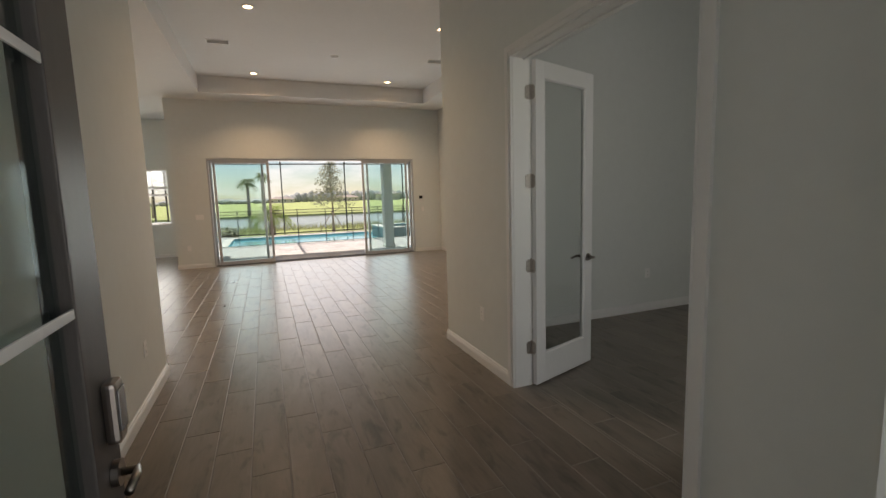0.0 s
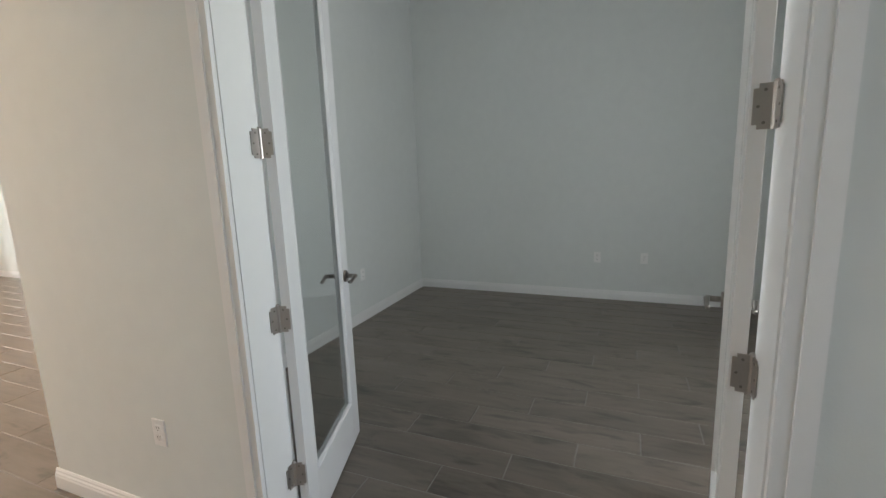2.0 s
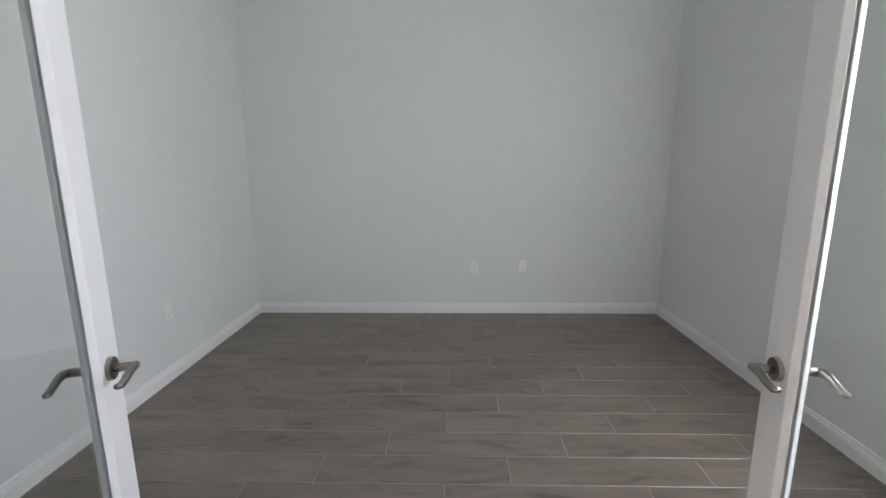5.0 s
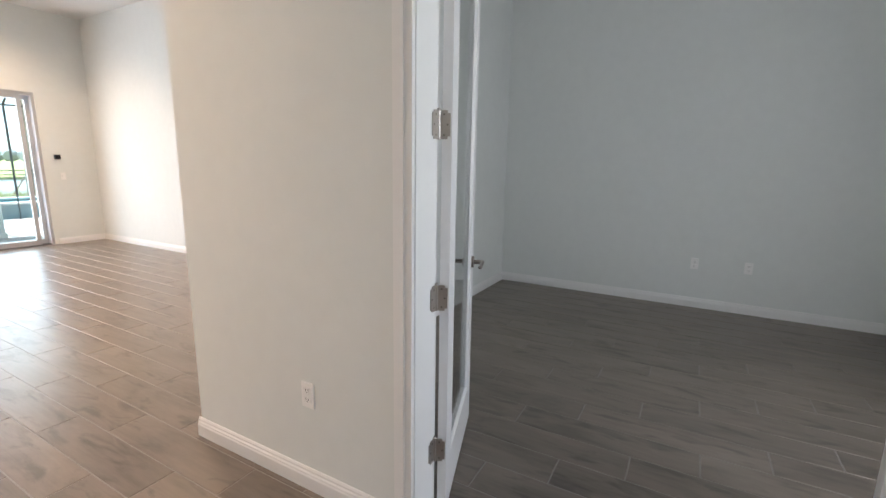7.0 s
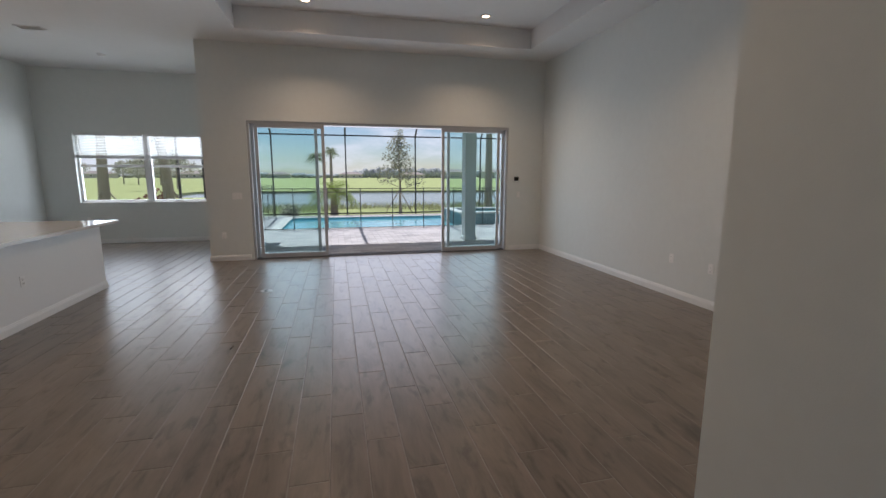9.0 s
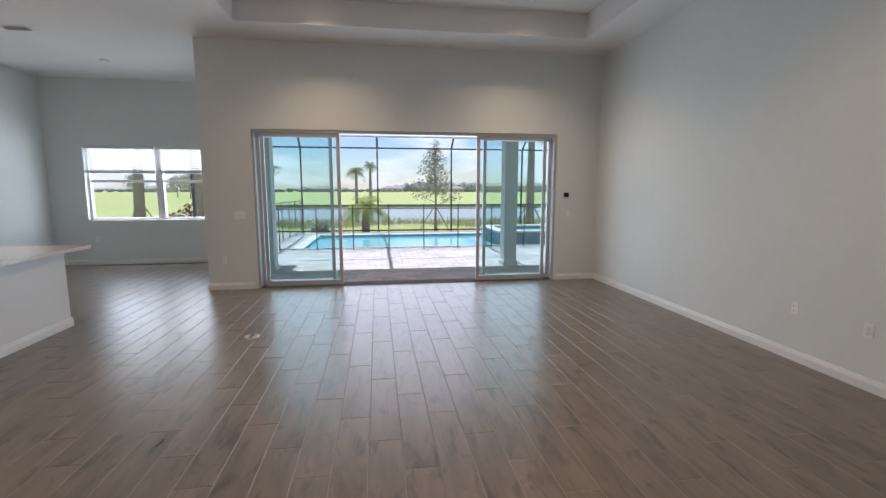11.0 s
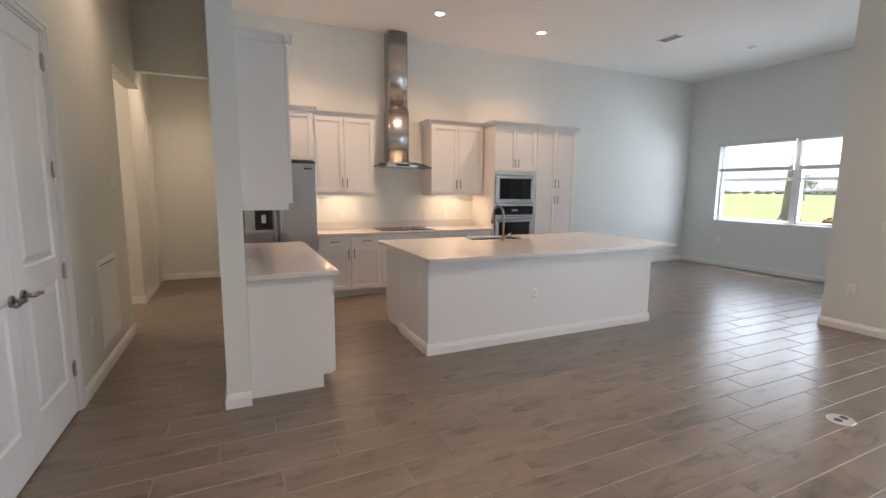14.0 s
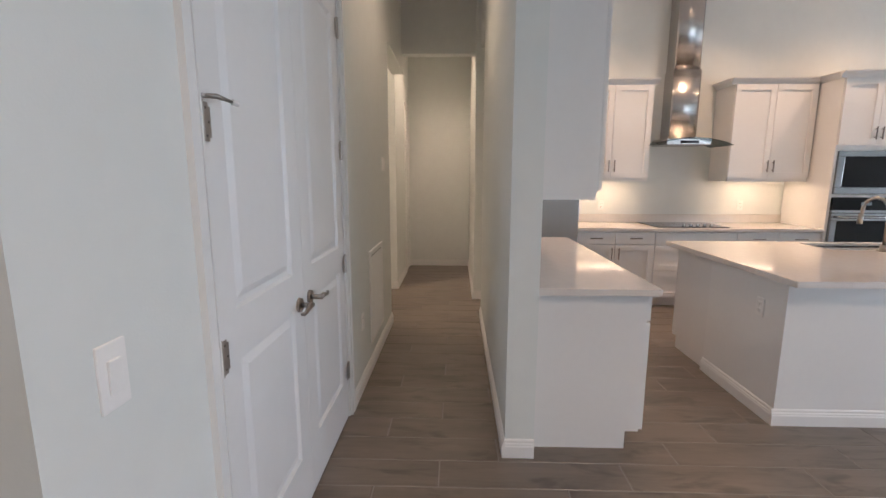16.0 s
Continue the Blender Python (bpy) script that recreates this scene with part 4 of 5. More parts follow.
for k in range(4):
    shaker(nu, north(-4.336 + k * 0.444, 1.38, 5.564), 0.44, 1.07, "door", (0.03 if k % 2 else 0.41, 0.13, True))
part("light_rail", boxes((-4.34, -2.565, 5.53, 5.555, 1.33, 1.375), (-2.585, -2.565, 5.255, 5.53, 1.33, 1.375)), "cabinet", nu)
cr = profile_run((-4.34, 5.56, 2.46), (-2.51, 5.56, 2.46), (0, 1, 0), CROWN)
profile_run((-2.56, 5.252, 2.46), (-2.56, 5.61, 2.46), (1, 0, 0), CROWN, cr)
box(-4.34, -2.56, 5.252, 5.56, 2.46, 2.49, bm=cr)
part("crown", cr, "cabinet", nu)

# island
isl = thing("kitchen_island", (-3.4, 8.1, 0), 0, "white kitchen island with a panelled knee wall and baseboard", "island")
part("knee_wall", boxes((-3.50, -2.74, 6.715, 9.46, 0, 0.855)), "trim", isl, "painted white knee wall")
part("cabinet_body", boxes((-4.03, -3.50, 6.735, 9.44, 0.10, 0.60), (-4.03, -3.50, 6.735, 7.70, 0.60, 0.855), (-4.03, -3.50, 8.50, 9.44, 0.60, 0.855), (-4.03, -4.01, 7.70, 8.50, 0.60, 0.855), (-3.96, -3.50, 6.735, 9.44, 0, 0.10)), "cabinet", isl)
ib = profile_run((-2.74, 6.699, 0), (-2.74, 9.476, 0), (1, 0, 0), BASE)
profile_run((-3.50, 6.715, 0), (-2.74, 6.715, 0), (0, -1, 0), BASE, ib)
profile_run((-3.50, 9.46, 0), (-2.74, 9.46, 0), (0, 1, 0), BASE, ib)
part("baseboard", ib, "trim", isl)
for k in range(5):
    a = 6.74 + k * 0.54
    m = Matrix.Translation((-4.034, a + 0.536, 0.11)) @ Matrix(((0, -1, 0, 0), (-1, 0, 0, 0), (0, 0, 1, 0), (0, 0, 0, 1)))
    shaker(isl, m, 0.532, 0.735, "door", (0.04 if k % 2 else 0.49, 0.62, True))
it = thing("island_worktop", (-3.4, 8.2, CT0), 0, "large pale polished quartz island top with a sink cut-out", "worktop")
gx, gy = (-4.16, -4.06, -3.72, -2.635), (6.675, 7.74, 8.46, 9.76)
sl = bmesh.new()
gv = [[sl.verts.new((x, y, CT0)) for y in gy] for x in gx]
cells = [sl.faces.new((gv[i][j], gv[i + 1][j], gv[i + 1][j + 1], gv[i][j + 1])) for i in range(3) for j in range(3) if (i, j) != (1, 1)]
up = bmesh.ops.extrude_face_region(sl, geom=cells)
bmesh.ops.translate(sl, verts=[v for v in up["geom"] if isinstance(v, bmesh.types.BMVert)], vec=(0, 0, CT1 - CT0))
sl.faces.ensure_lookup_table()
bmesh.ops.recalc_face_normals(sl, faces=sl.faces)
bmesh.ops.bevel(sl, geom=[e for e in sl.edges if e.calc_face_angle(0) > 1.0], offset=0.003, segments=2, affect="EDGES")
part("slab", sl, "quartz", it)
sk = thing("sink", (-3.89, 8.1, 0.65), 0, "stainless undermount sink in the island top", "sink")
part("bowl", boxes((-4.06, -4.05, 7.74, 8.46, 0.66, CT0 + 0.02), (-3.73, -3.72, 7.74, 8.46, 0.66, CT0 + 0.02), (-4.05, -3.73, 7.74, 7.75, 0.66, CT0 + 0.02), (-4.05, -3.73, 8.45, 8.46, 0.66, CT0 + 0.02), (-4.05, -3.73, 7.75, 8.45, 0.655, 0.665)), "steel", sk)
part("drain", cyl((-3.89, 8.1, 0.665), (-3.89, 8.1, 0.669), 0.045, seg=20), "dark_steel", sk)
fa = thing("kitchen_faucet", (-3.655, 8.06, CT1), 0, "brushed nickel gooseneck pull-down faucet", "faucet")
part("base", cyl((-3.655, 8.06, CT1), (-3.655, 8.06, CT1 + 0.05), 0.027, 0.022, seg=20), "nickel", fa, smooth=True)
arc = [(-3.655, 8.06, CT1 + 0.04), (-3.655, 8.06, CT1 + 0.28)] + [(-3.74 + 0.085 * math.cos(a), 8.055 - 0.02 * (1 - math.cos(a)), CT1 + 0.30 + 0.10 * math.sin(a)) for a in (k * math.pi / 10 for k in range(11))]
part("gooseneck", tube(arc + [(-3.83, 8.015, CT1 + 0.26)], 0.0125, seg=12), "nickel", fa, smooth=True)
part("spray_head", cyl((-3.83, 8.015, CT1 + 0.27), (-3.835, 8.013, CT1 + 0.19), 0.017, 0.019, seg=16), "nickel", fa, smooth=True)
part("side_lever", tube([(-3.655, 8.08, CT1 + 0.05), (-3.655, 8.115, CT1 + 0.055), (-3.645, 8.16, CT1 + 0.085)], 0.007, taper=[0.012, 0.009, 0.006]), "nickel", fa, smooth=True)

# under-cabinet light strips
for a, b in ((6.30, 6.87), (8.05, 8.62)):
    s = thing("cabinet_light", (-5.52, (a + b) / 2, 1.42), 0, "slim warm light under the wall cabinet, lit", "light", "under-cabinet lights")
    part("housing", box(-5.60, -5.50, a, b, 1.415, 1.429, 0.002), "plate", s)
    part("diffuser", box(-5.595, -5.505, a + 0.01, b - 0.01, 1.410, 1.4149), "strip_glow", s)
    area("cabinet_glow", (-5.55, (a + b) / 2, 1.405), (-5.58, (a + b) / 2, 0.9), b - a, 0.06, 0.6, (1.0, 0.64, 0.34))


# ---- small fittings ----
def outlet(x, y, z, face, what="outlet", w=0.07, h=0.115):
    """face: degrees about z; 0 looks along -y."""
    nm = {"outlet": "white duplex wall outlet on a cover plate", "switch": "white rocker light switch on a cover plate", "double": "white double switch plate", "triple": "white triple switch plate"}[what]
    o = thing("wall_outlet" if what == "outlet" else "light_switch", (x, y, z), face, nm, what if what == "outlet" else "switch", "wall outlets" if what == "outlet" else "light switches")
    m = WM[o]
    n = {"double": 2, "triple": 3}.get(what, 1)
    w = w + 0.046 * (n - 1)
    part("plate", turned(box(-w / 2, w / 2, -0.006, 0.001, -h / 2, h / 2, 0.003), m), "plate", o)
    if what == "outlet":
        for s in (-1, 1):
            fc_ = part("receptacle", turned(box(-0.017, 0.017, -0.0085, -0.005, s * 0.021 - 0.014, s * 0.021 + 0.014, 0.004), m), "plate", o)
            part("slots", turned(boxes((-0.008, -0.006, -0.0089, -0.008, s * 0.021 - 0.002, s * 0.021 + 0.008), (0.006, 0.008, -0.0089, -0.008, s * 0.021 - 0.002, s * 0.021 + 0.008), (-0.002, 0.002, -0.0089, -0.008, s * 0.021 - 0.010, s * 0.021 - 0.006)), m), "slot", fc_)
    else:
        for k in range(n):
            c = (k - (n - 1) / 2) * 0.046
            part("rocker", turned(box(-0.016 + c, 0.016 + c, -0.011, -0.004, -0.033, 0.033, 0.002), m @ pose(0, 0, 0, 2.5)), "plate", o)
    return o


outlet(FX, 3.212, 0.45, -90)
outlet(EX, 7.40, 0.48, -90)
outlet(EX, 6.78, 0.465, -90)
outlet(5.64, 1.785, 0.46, -90)
outlet(5.64, 1.32, 0.465, -90)
outlet(4.28, 3.90, 0.465, 0)
outlet(3.93, 0.01, 0.475, 180)
outlet(-1.62, SY, 0.46, 0)
outlet(-1.36, SY, 1.15, 0, "triple")
outlet(3.95, SY, 1.14, 0, "switch")
outlet(-5.0, NY, 0.53, 0)
outlet(-2.74, 7.86, 0.46, 90)
outlet(-2.95, 6.715, 0.66, 0)
outlet(-1.014, 4.20, 1.082, 180, "switch", h=0.13)
outlet(-3.17, 4.20, 0.46, 180)
outlet(-4.15, 4.20, 1.55, 180, "double")
outlet(WX, 6.62, 1.10, 90)
outlet(WX, 8.30, 1.10, 90)
outlet(-0.855, 3.582, 0.426, 90)

th = thing("thermostat", (3.90, SY, 1.455), 0, "small black rounded wall thermostat", "thermostat")
part("case", box(3.855, 3.945, SY - 0.028, SY, 1.415, 1.495, 0.012), "black_plastic", th)
part("screen", box(3.868, 3.932, SY - 0.0295, SY - 0.027, 1.432, 1.478, 0.001), "black_glass", th)

fo = thing("floor_outlet", (-0.605, 8.774, 0), 0, "oval pale metal floor outlet cover with two lids", "floor outlet")
ov_ = bmesh.new()
bmesh.ops.create_cone(ov_, cap_ends=True, segments=28, radius1=0.075, radius2=0.070, depth=0.006)
part("cover", turned(ov_, pose(-0.605, 8.774, 0.003) @ Matrix.Diagonal((1.0, 1.15, 1, 1))), "alu", fo)
for s in (-1, 1):
    part("lid", cyl((-0.605, 8.774 + s * 0.035, 0.006), (-0.605, 8.774 + s * 0.035, 0.008), 0.024, seg=18), "black_plastic", fo)

rv = thing("return_air_grille", (-3.71, 4.20, 0.2), 0, "white louvred return-air grille low on the hall wall", "vent")
part("frame", boxes((-3.98, -3.44, 4.20, 4.212, 0.20, 0.235), (-3.98, -3.44, 4.20, 4.212, 0.865, 0.90), (-3.98, -3.945, 4.20, 4.212, 0.235, 0.865), (-3.475, -3.44, 4.20, 4.212, 0.235, 0.865)), "plate", rv)
part("backing", box(-3.945, -3.475, 4.2005, 4.202, 0.235, 0.865), "slot", rv)
for k in range(21):
    z = 0.25 + k * 0.0295
    part("slat", turned(box(-3.945, -3.475, -0.001, 0.001, -0.012, 0.012), pose(0, 4.2085, z, 35, 0, 0)), "plate", rv)


def ceiling_vent(x, y, z, w=0.36, d=0.2, rz=0):
    v = thing("ceiling_vent", (x, y, z), rz, "white louvred ceiling air vent", "vent", "ceiling vents")
    m = WM[v]
    part("frame", turned(boxes((-w / 2, w / 2, -d / 2, -d / 2 + 0.025, -0.01, 0), (-w / 2, w / 2, d / 2 - 0.025, d / 2, -0.01, 0), (-w / 2, -w / 2 + 0.025, -d / 2 + 0.025, d / 2 - 0.025, -0.01, 0), (w / 2 - 0.025, w / 2, -d / 2 + 0.025, d / 2 - 0.025, -0.01, 0)), m), "plate", v)
    part("backing", turned(box(-w / 2 + 0.025, w / 2 - 0.025, -d / 2 + 0.025, d / 2 - 0.025, -0.0015, 0), m), "slot", v)
    n = 7
    for k in range(n):
        yy = -d / 2 + 0.035 + k * (d - 0.07) / (n - 1)
        part("slat", turned(box(-w / 2 + 0.025, w / 2 - 0.025, -0.010, 0.010, -0.001, 0.001), m @ pose(0, yy, -0.008, 40, 0, 0)), "plate", v)


ceiling_vent(-0.5, 8.20, TRAY, 0.36, 0.2)
ceiling_vent(3.30, 8.25, TRAY, 0.36, 0.2)
ceiling_vent(-4.09, 11.16, CEIL, 0.36, 0.2)


def smoke(x, y, z):
    s = thing("smoke_detector", (x, y, z), 0, "small round white ceiling smoke detector", "smoke detector", "smoke detectors")
    part("base", cyl((x, y, z), (x, y, z - 0.018), 0.07, seg=24), "plate", s)
    part("cap", cyl((x, y, z - 0.018), (x, y, z - 0.036), 0.06, 0.045, seg=24), "plate", s)


smoke(1.40, 8.45, TRAY)
smoke(-3.81, 12.64, CEIL)


def can_light(x, y, z, power, colour=(1.0, 0.71, 0.44)):
    c = thing("recessed_light", (x, y, z), 0, "round recessed ceiling light with white trim, lit warm", "ceiling light", "recessed lights")
    ring = bmesh.new()
    prof = [(0.088, 0.0), (0.088, -0.004), (0.062, -0.008), (0.055, -0.003)]
    rows_ = [[ring.verts.new((x + r * math.cos(a), y + r * math.sin(a), z + h)) for a in (2 * math.pi * k / 24 for k in range(24))] for r, h in prof]
    for a, b in zip(rows_, rows_[1:]):
        for k in range(24):
            ring.faces.new((a[k], a[(k + 1) % 24], b[(k + 1) % 24], b[k]))
    bmesh.ops.recalc_face_normals(ring, faces=ring.faces)
    part("trim_ring", ring, "plate", c, smooth=True)
    part("lens", cyl((x, y, z - 0.001), (x, y, z - 0.0035), 0.056, seg=24), "can_glow", c)
    if power:
        lamp = new("can_lamp", bpy.data.lights.new("can_lamp", "SPOT"))
        lamp.data.energy, lamp.data.color, lamp.data.spot_size, lamp.data.spot_blend, lamp.data.shadow_soft_size = power, colour, radians(125), 1.0, 0.05
        lamp.matrix_world = look((x, y, z - 0.02), (x, y, 0))


for x in (0.0, 2.80):
    for y in (6.65, 10.0):
        can_light(x, y, TRAY, 84)
for y in (6.12, 7.71, 9.31):
    can_light(-4.75, y, CEIL, 54, (1.0, 0.62, 0.33))
# Foyer can is an unseen addition that brightens the foyer walls.
can_light(0.42, 4.35, CEIL, 40)
can_light(-5.27, 3.3, CEIL, 60)
# These two hall cans are added out of view to lift the dark hall.
can_light(-3.6, 4.64, CEIL, 22)
can_light(-6.35, 4.56, 3.36, 32)

# ---- outside ----
DZ = -0.03
pool_x0, pool_x1, pool_y0, pool_y1 = -1.25, 7.5, 16.25, 19.8
solid("ground", boxes((-600, 600, 20.95, 30, -1.2, -0.35), (-600, 600, 62, 900, -1.2, -0.4), (-600, -9, 30, 46, -1.2, -0.4), (-600, -16, 46, 62, -1.2, -0.4), (-600, -3.4, -400, 20.95, -1.2, -0.12), (9.2, 600, -400, 20.95, -1.2, -0.12)), "grass", "sunlit green lawn reaching to the horizon", "ground")
solid("ground_entry", boxes((-3.4, 9.2, -400, 11.2, -1.2, -0.06)), "coping", "pale paved ground round the house", "ground")
solid("lake", boxes((-9, 600, 30, 46, -1.2, -0.62), (-16, 600, 46, 62, -1.2, -0.62)), "lake", "still grey lake beyond the pool", "water")
solid("deck_bed", boxes((-3.4, 9.2, 11.2, pool_y0 - 0.3, -1.2, DZ - 0.012), (-3.4, pool_x0 - 0.3, pool_y0 - 0.3, 20.95, -1.2, DZ - 0.012), (pool_x1 + 0.3, 9.2, pool_y0 - 0.3, 20.95, -1.2, DZ - 0.012), (pool_x0 - 0.3, pool_x1 + 0.3, pool_y1 + 0.3, 20.95, -1.2, DZ - 0.012)), "sand", "sandy joints under the pool deck pavers", "ground")
pl = thing("swimming_pool", (3, 18, -1), 0, "turquoise swimming pool with pale coping", "pool", kind="structure")
part("shell", boxes((pool_x0 - 0.3, pool_x1 + 0.3, pool_y0 - 0.3, pool_y1 + 0.3, -1.4, -1.25), (pool_x0 - 0.3, pool_x0, pool_y0 - 0.3, pool_y1 + 0.3, -1.25, DZ - 0.02), (pool_x1, pool_x1 + 0.3, pool_y0 - 0.3, pool_y1 + 0.3, -1.25, DZ - 0.02), (pool_x0, pool_x1, pool_y0 - 0.3, pool_y0, -1.25, DZ - 0.02), (pool_x0, pool_x1, pool_y1, pool_y1 + 0.3, -1.25, DZ - 0.02)), "pool_shell", pl)
part("water", box(pool_x0, pool_x1, pool_y0, pool_y1, -1.2, -0.11), "pool_water", pl, "clear turquoise water")
part("coping", boxes((pool_x0 - 0.3, pool_x1 + 0.3, pool_y0 - 0.3, pool_y0, DZ - 0.018, DZ + 0.01), (pool_x0 - 0.3, pool_x1 + 0.3, pool_y1, pool_y1 + 0.3, DZ - 0.018, DZ + 0.01), (pool_x0 - 0.3, pool_x0, pool_y0, pool_y1, DZ - 0.018, DZ + 0.01), (pool_x1, pool_x1 + 0.3, pool_y0, pool_y1, DZ - 0.018, DZ + 0.01), bevel=0.006), "coping", pl)
sp = thing("spa", (5.4, 17.6, 0), 0, "raised stone-faced spa at the end of the pool", "spa", kind="structure")
part("wall", boxes((4.25, 6.5, 16.55, 16.8, -1.0, 0.295), (4.25, 6.5, 18.55, 18.8, -1.0, 0.295), (4.25, 4.5, 16.8, 18.55, -1.0, 0.295), (6.25, 6.5, 16.8, 18.55, -1.0, 0.295)), "spa_stone", sp)
part("cap", boxes((4.2, 6.55, 16.5, 16.85, 0.295, 0.345), (4.2, 6.55, 18.5, 18.85, 0.295, 0.345), (4.2, 4.55, 16.85, 18.5, 0.295, 0.345), (6.2, 6.55, 16.85, 18.5, 0.295, 0.345), bevel=0.008), "coping", sp)
part("water", box(4.5, 6.25, 16.8, 18.55, -0.9, 0.25), "pool_water", sp)

# lanai
solid("lanai_roof", boxes((-1.62, 9.2, SY + 0.25, 12.85, 2.78, 3.9), (-1.58, 9.2, 13.25, 13.8, 2.80, 3.0), (-1.58, 9.2, 12.85, 13.25, 2.59, 3.9)), "soffit", "pale lanai ceiling and beam over the sliding door", "roof")
solid("house_roof", boxes((-8, 9.2, -0.6, 11.44, CEIL + 0.5, CEIL + 0.6), (-6.4, -1.2, 11.44, 15.0, CEIL + 0.5, CEIL + 0.6)), "soffit", "plain roof deck over the house", "roof")
for x, w in ((-1.575, 0.31), (3.335, 0.265)):
    c = thing("lanai_column", (x + w / 2, 13.05, DZ), 0, "square pale stucco column on the lanai", "column", "lanai columns", "structure")
    part("shaft", box(x, x + w, 12.9, 13.21, DZ + 0.012, 2.59, 0.006), "stucco", c)
    part("plinth", box(x - 0.02, x + w + 0.02, 12.88, 13.23, DZ, DZ + 0.09, 0.006), "stucco", c)
solid("nook_outer_wall", boxes((-1.618, -1.60, SY + 0.25, NY + 0.2, -0.1, CEIL)), "stucco", "pale stucco outer wall of the nook", "wall")

# pool cage
cg = thing("pool_cage", (2.1, 20.7, DZ), 0, "dark bronze aluminium pool cage frame", "pool enclosure", kind="structure")
PXS = (-3.3, -1.96, 0.75, 3.5, 6.25, 9.0)
for x in PXS:
    part("post", box(x - 0.025, x + 0.025, 20.675, 20.725, DZ, 3.07), "bronze", cg)
    part("rafter", tube([(x, 20.7, 3.05), (x, 18.9, 4.3), (x, 13.2, 4.3)], 0.035, seg=4), "bronze", cg)
for z in (3.05, 0.04):
    part("beam", box(-3.3, 9.0, 20.68, 20.72, z - 0.025, z + 0.025), "bronze", cg)
for x in (-3.3, 9.0):
    for y in (14.6, 16.7, 18.7):
        part("side_post", box(x - 0.025, x + 0.025, y - 0.025, y + 0.025, DZ, 4.2), "bronze", cg)
    part("side_beam", box(x - 0.025, x + 0.025, 14.3, 20.7, 3.02, 3.07), "bronze", cg)
for y in (15.6, 17.4):
    part("purlin", box(-3.3, 9.0, y - 0.025, y + 0.025, 4.27, 4.32), "bronze", cg)

# pool safety fence
fe = thing("pool_fence", (2, 16.1, DZ), 0, "black mesh pool safety fence on thin poles", "fence")
mesh_m = bpy.data.materials.new("fence_mesh")
mesh_m.use_nodes = True
mn, ml = mesh_m.node_tree.nodes, mesh_m.node_tree.links
mt, mm = mn.new("ShaderNodeBsdfTransparent"), mn.new("ShaderNodeMixShader")
mn["Principled BSDF"].inputs["Base Color"].default_value = (0.02, 0.02, 0.02, 1)
mm.inputs[0].default_value = 0.14
ml.new(mt.outputs[0], mm.inputs[1])
ml.new(mn["Principled BSDF"].outputs[0], mm.inputs[2])
ml.new(mm.outputs[0], mn["Material Output"].inputs[0])
MATS["fence_mesh"] = mesh_m
run = [(-2.70 + 0.93 * k, 15.8) for k in range(12)]
side = [(-2.33 + 0.055 * k, 15.8 + 0.79 * k) for k in range(0, 7)]
for pts in (run, side):
    for x, y in pts:
        part("pole", cyl((x, y, DZ), (x, y, 1.17), 0.013, seg=8), "bronze", fe)
    for (x0, y0), (x1, y1) in zip(pts, pts[1:]):
        for z in (0.02, 1.05, 1.15):
            part("rail", tube([(x0, y0, z), (x1, y1, z)], 0.010, seg=5), "bronze", fe)
        q = bmesh.new()
        q.faces.new([q.verts.new(c) for c in ((x0, y0, 0.02), (x1, y1, 0.02), (x1, y1, 1.15), (x0, y0, 1.15))])
        part("mesh_panel", q, "fence_mesh", fe)


# plants
def leaf_cloud(centre, radii, count, size, seed, flat=0.0):
    rnd = random.Random(seed)
    verts, faces = [], []
    for _ in range(count):
        while True:
            p = Vector((rnd.uniform(-1, 1), rnd.uniform(-1, 1), rnd.uniform(-1, 1)))
            if 0.15 < p.length < 1:
                break
        if noise.noise(p * 2.2 + Vector((seed, 0, 0))) < -0.12:
            continue
        p = Vector((p.x * radii[0], p.y * radii[1], p.z * radii[2])) + Vector(centre)
        d = Vector((rnd.uniform(-1, 1), rnd.uniform(-1, 1), rnd.uniform(-1, 0.6) * (1 - flat))).normalized()
        s = d.cross(Vector((rnd.uniform(-1, 1), rnd.uniform(-1, 1), rnd.uniform(-1, 1)))).normalized()
        L = size * rnd.uniform(0.6, 1.4)
        k = len(verts)
        verts += [p, p + d * L * 0.5 + s * L * 0.3, p + d * L, p + d * L * 0.5 - s * L * 0.3]
        faces.append((k, k + 1, k + 2, k + 3))
    bm = bmesh.new()
    me = bpy.data.meshes.new("tmp")
    me.from_pydata(verts, [], faces)
    bm.from_mesh(me)
    bpy.data.meshes.remove(me)
    return bm


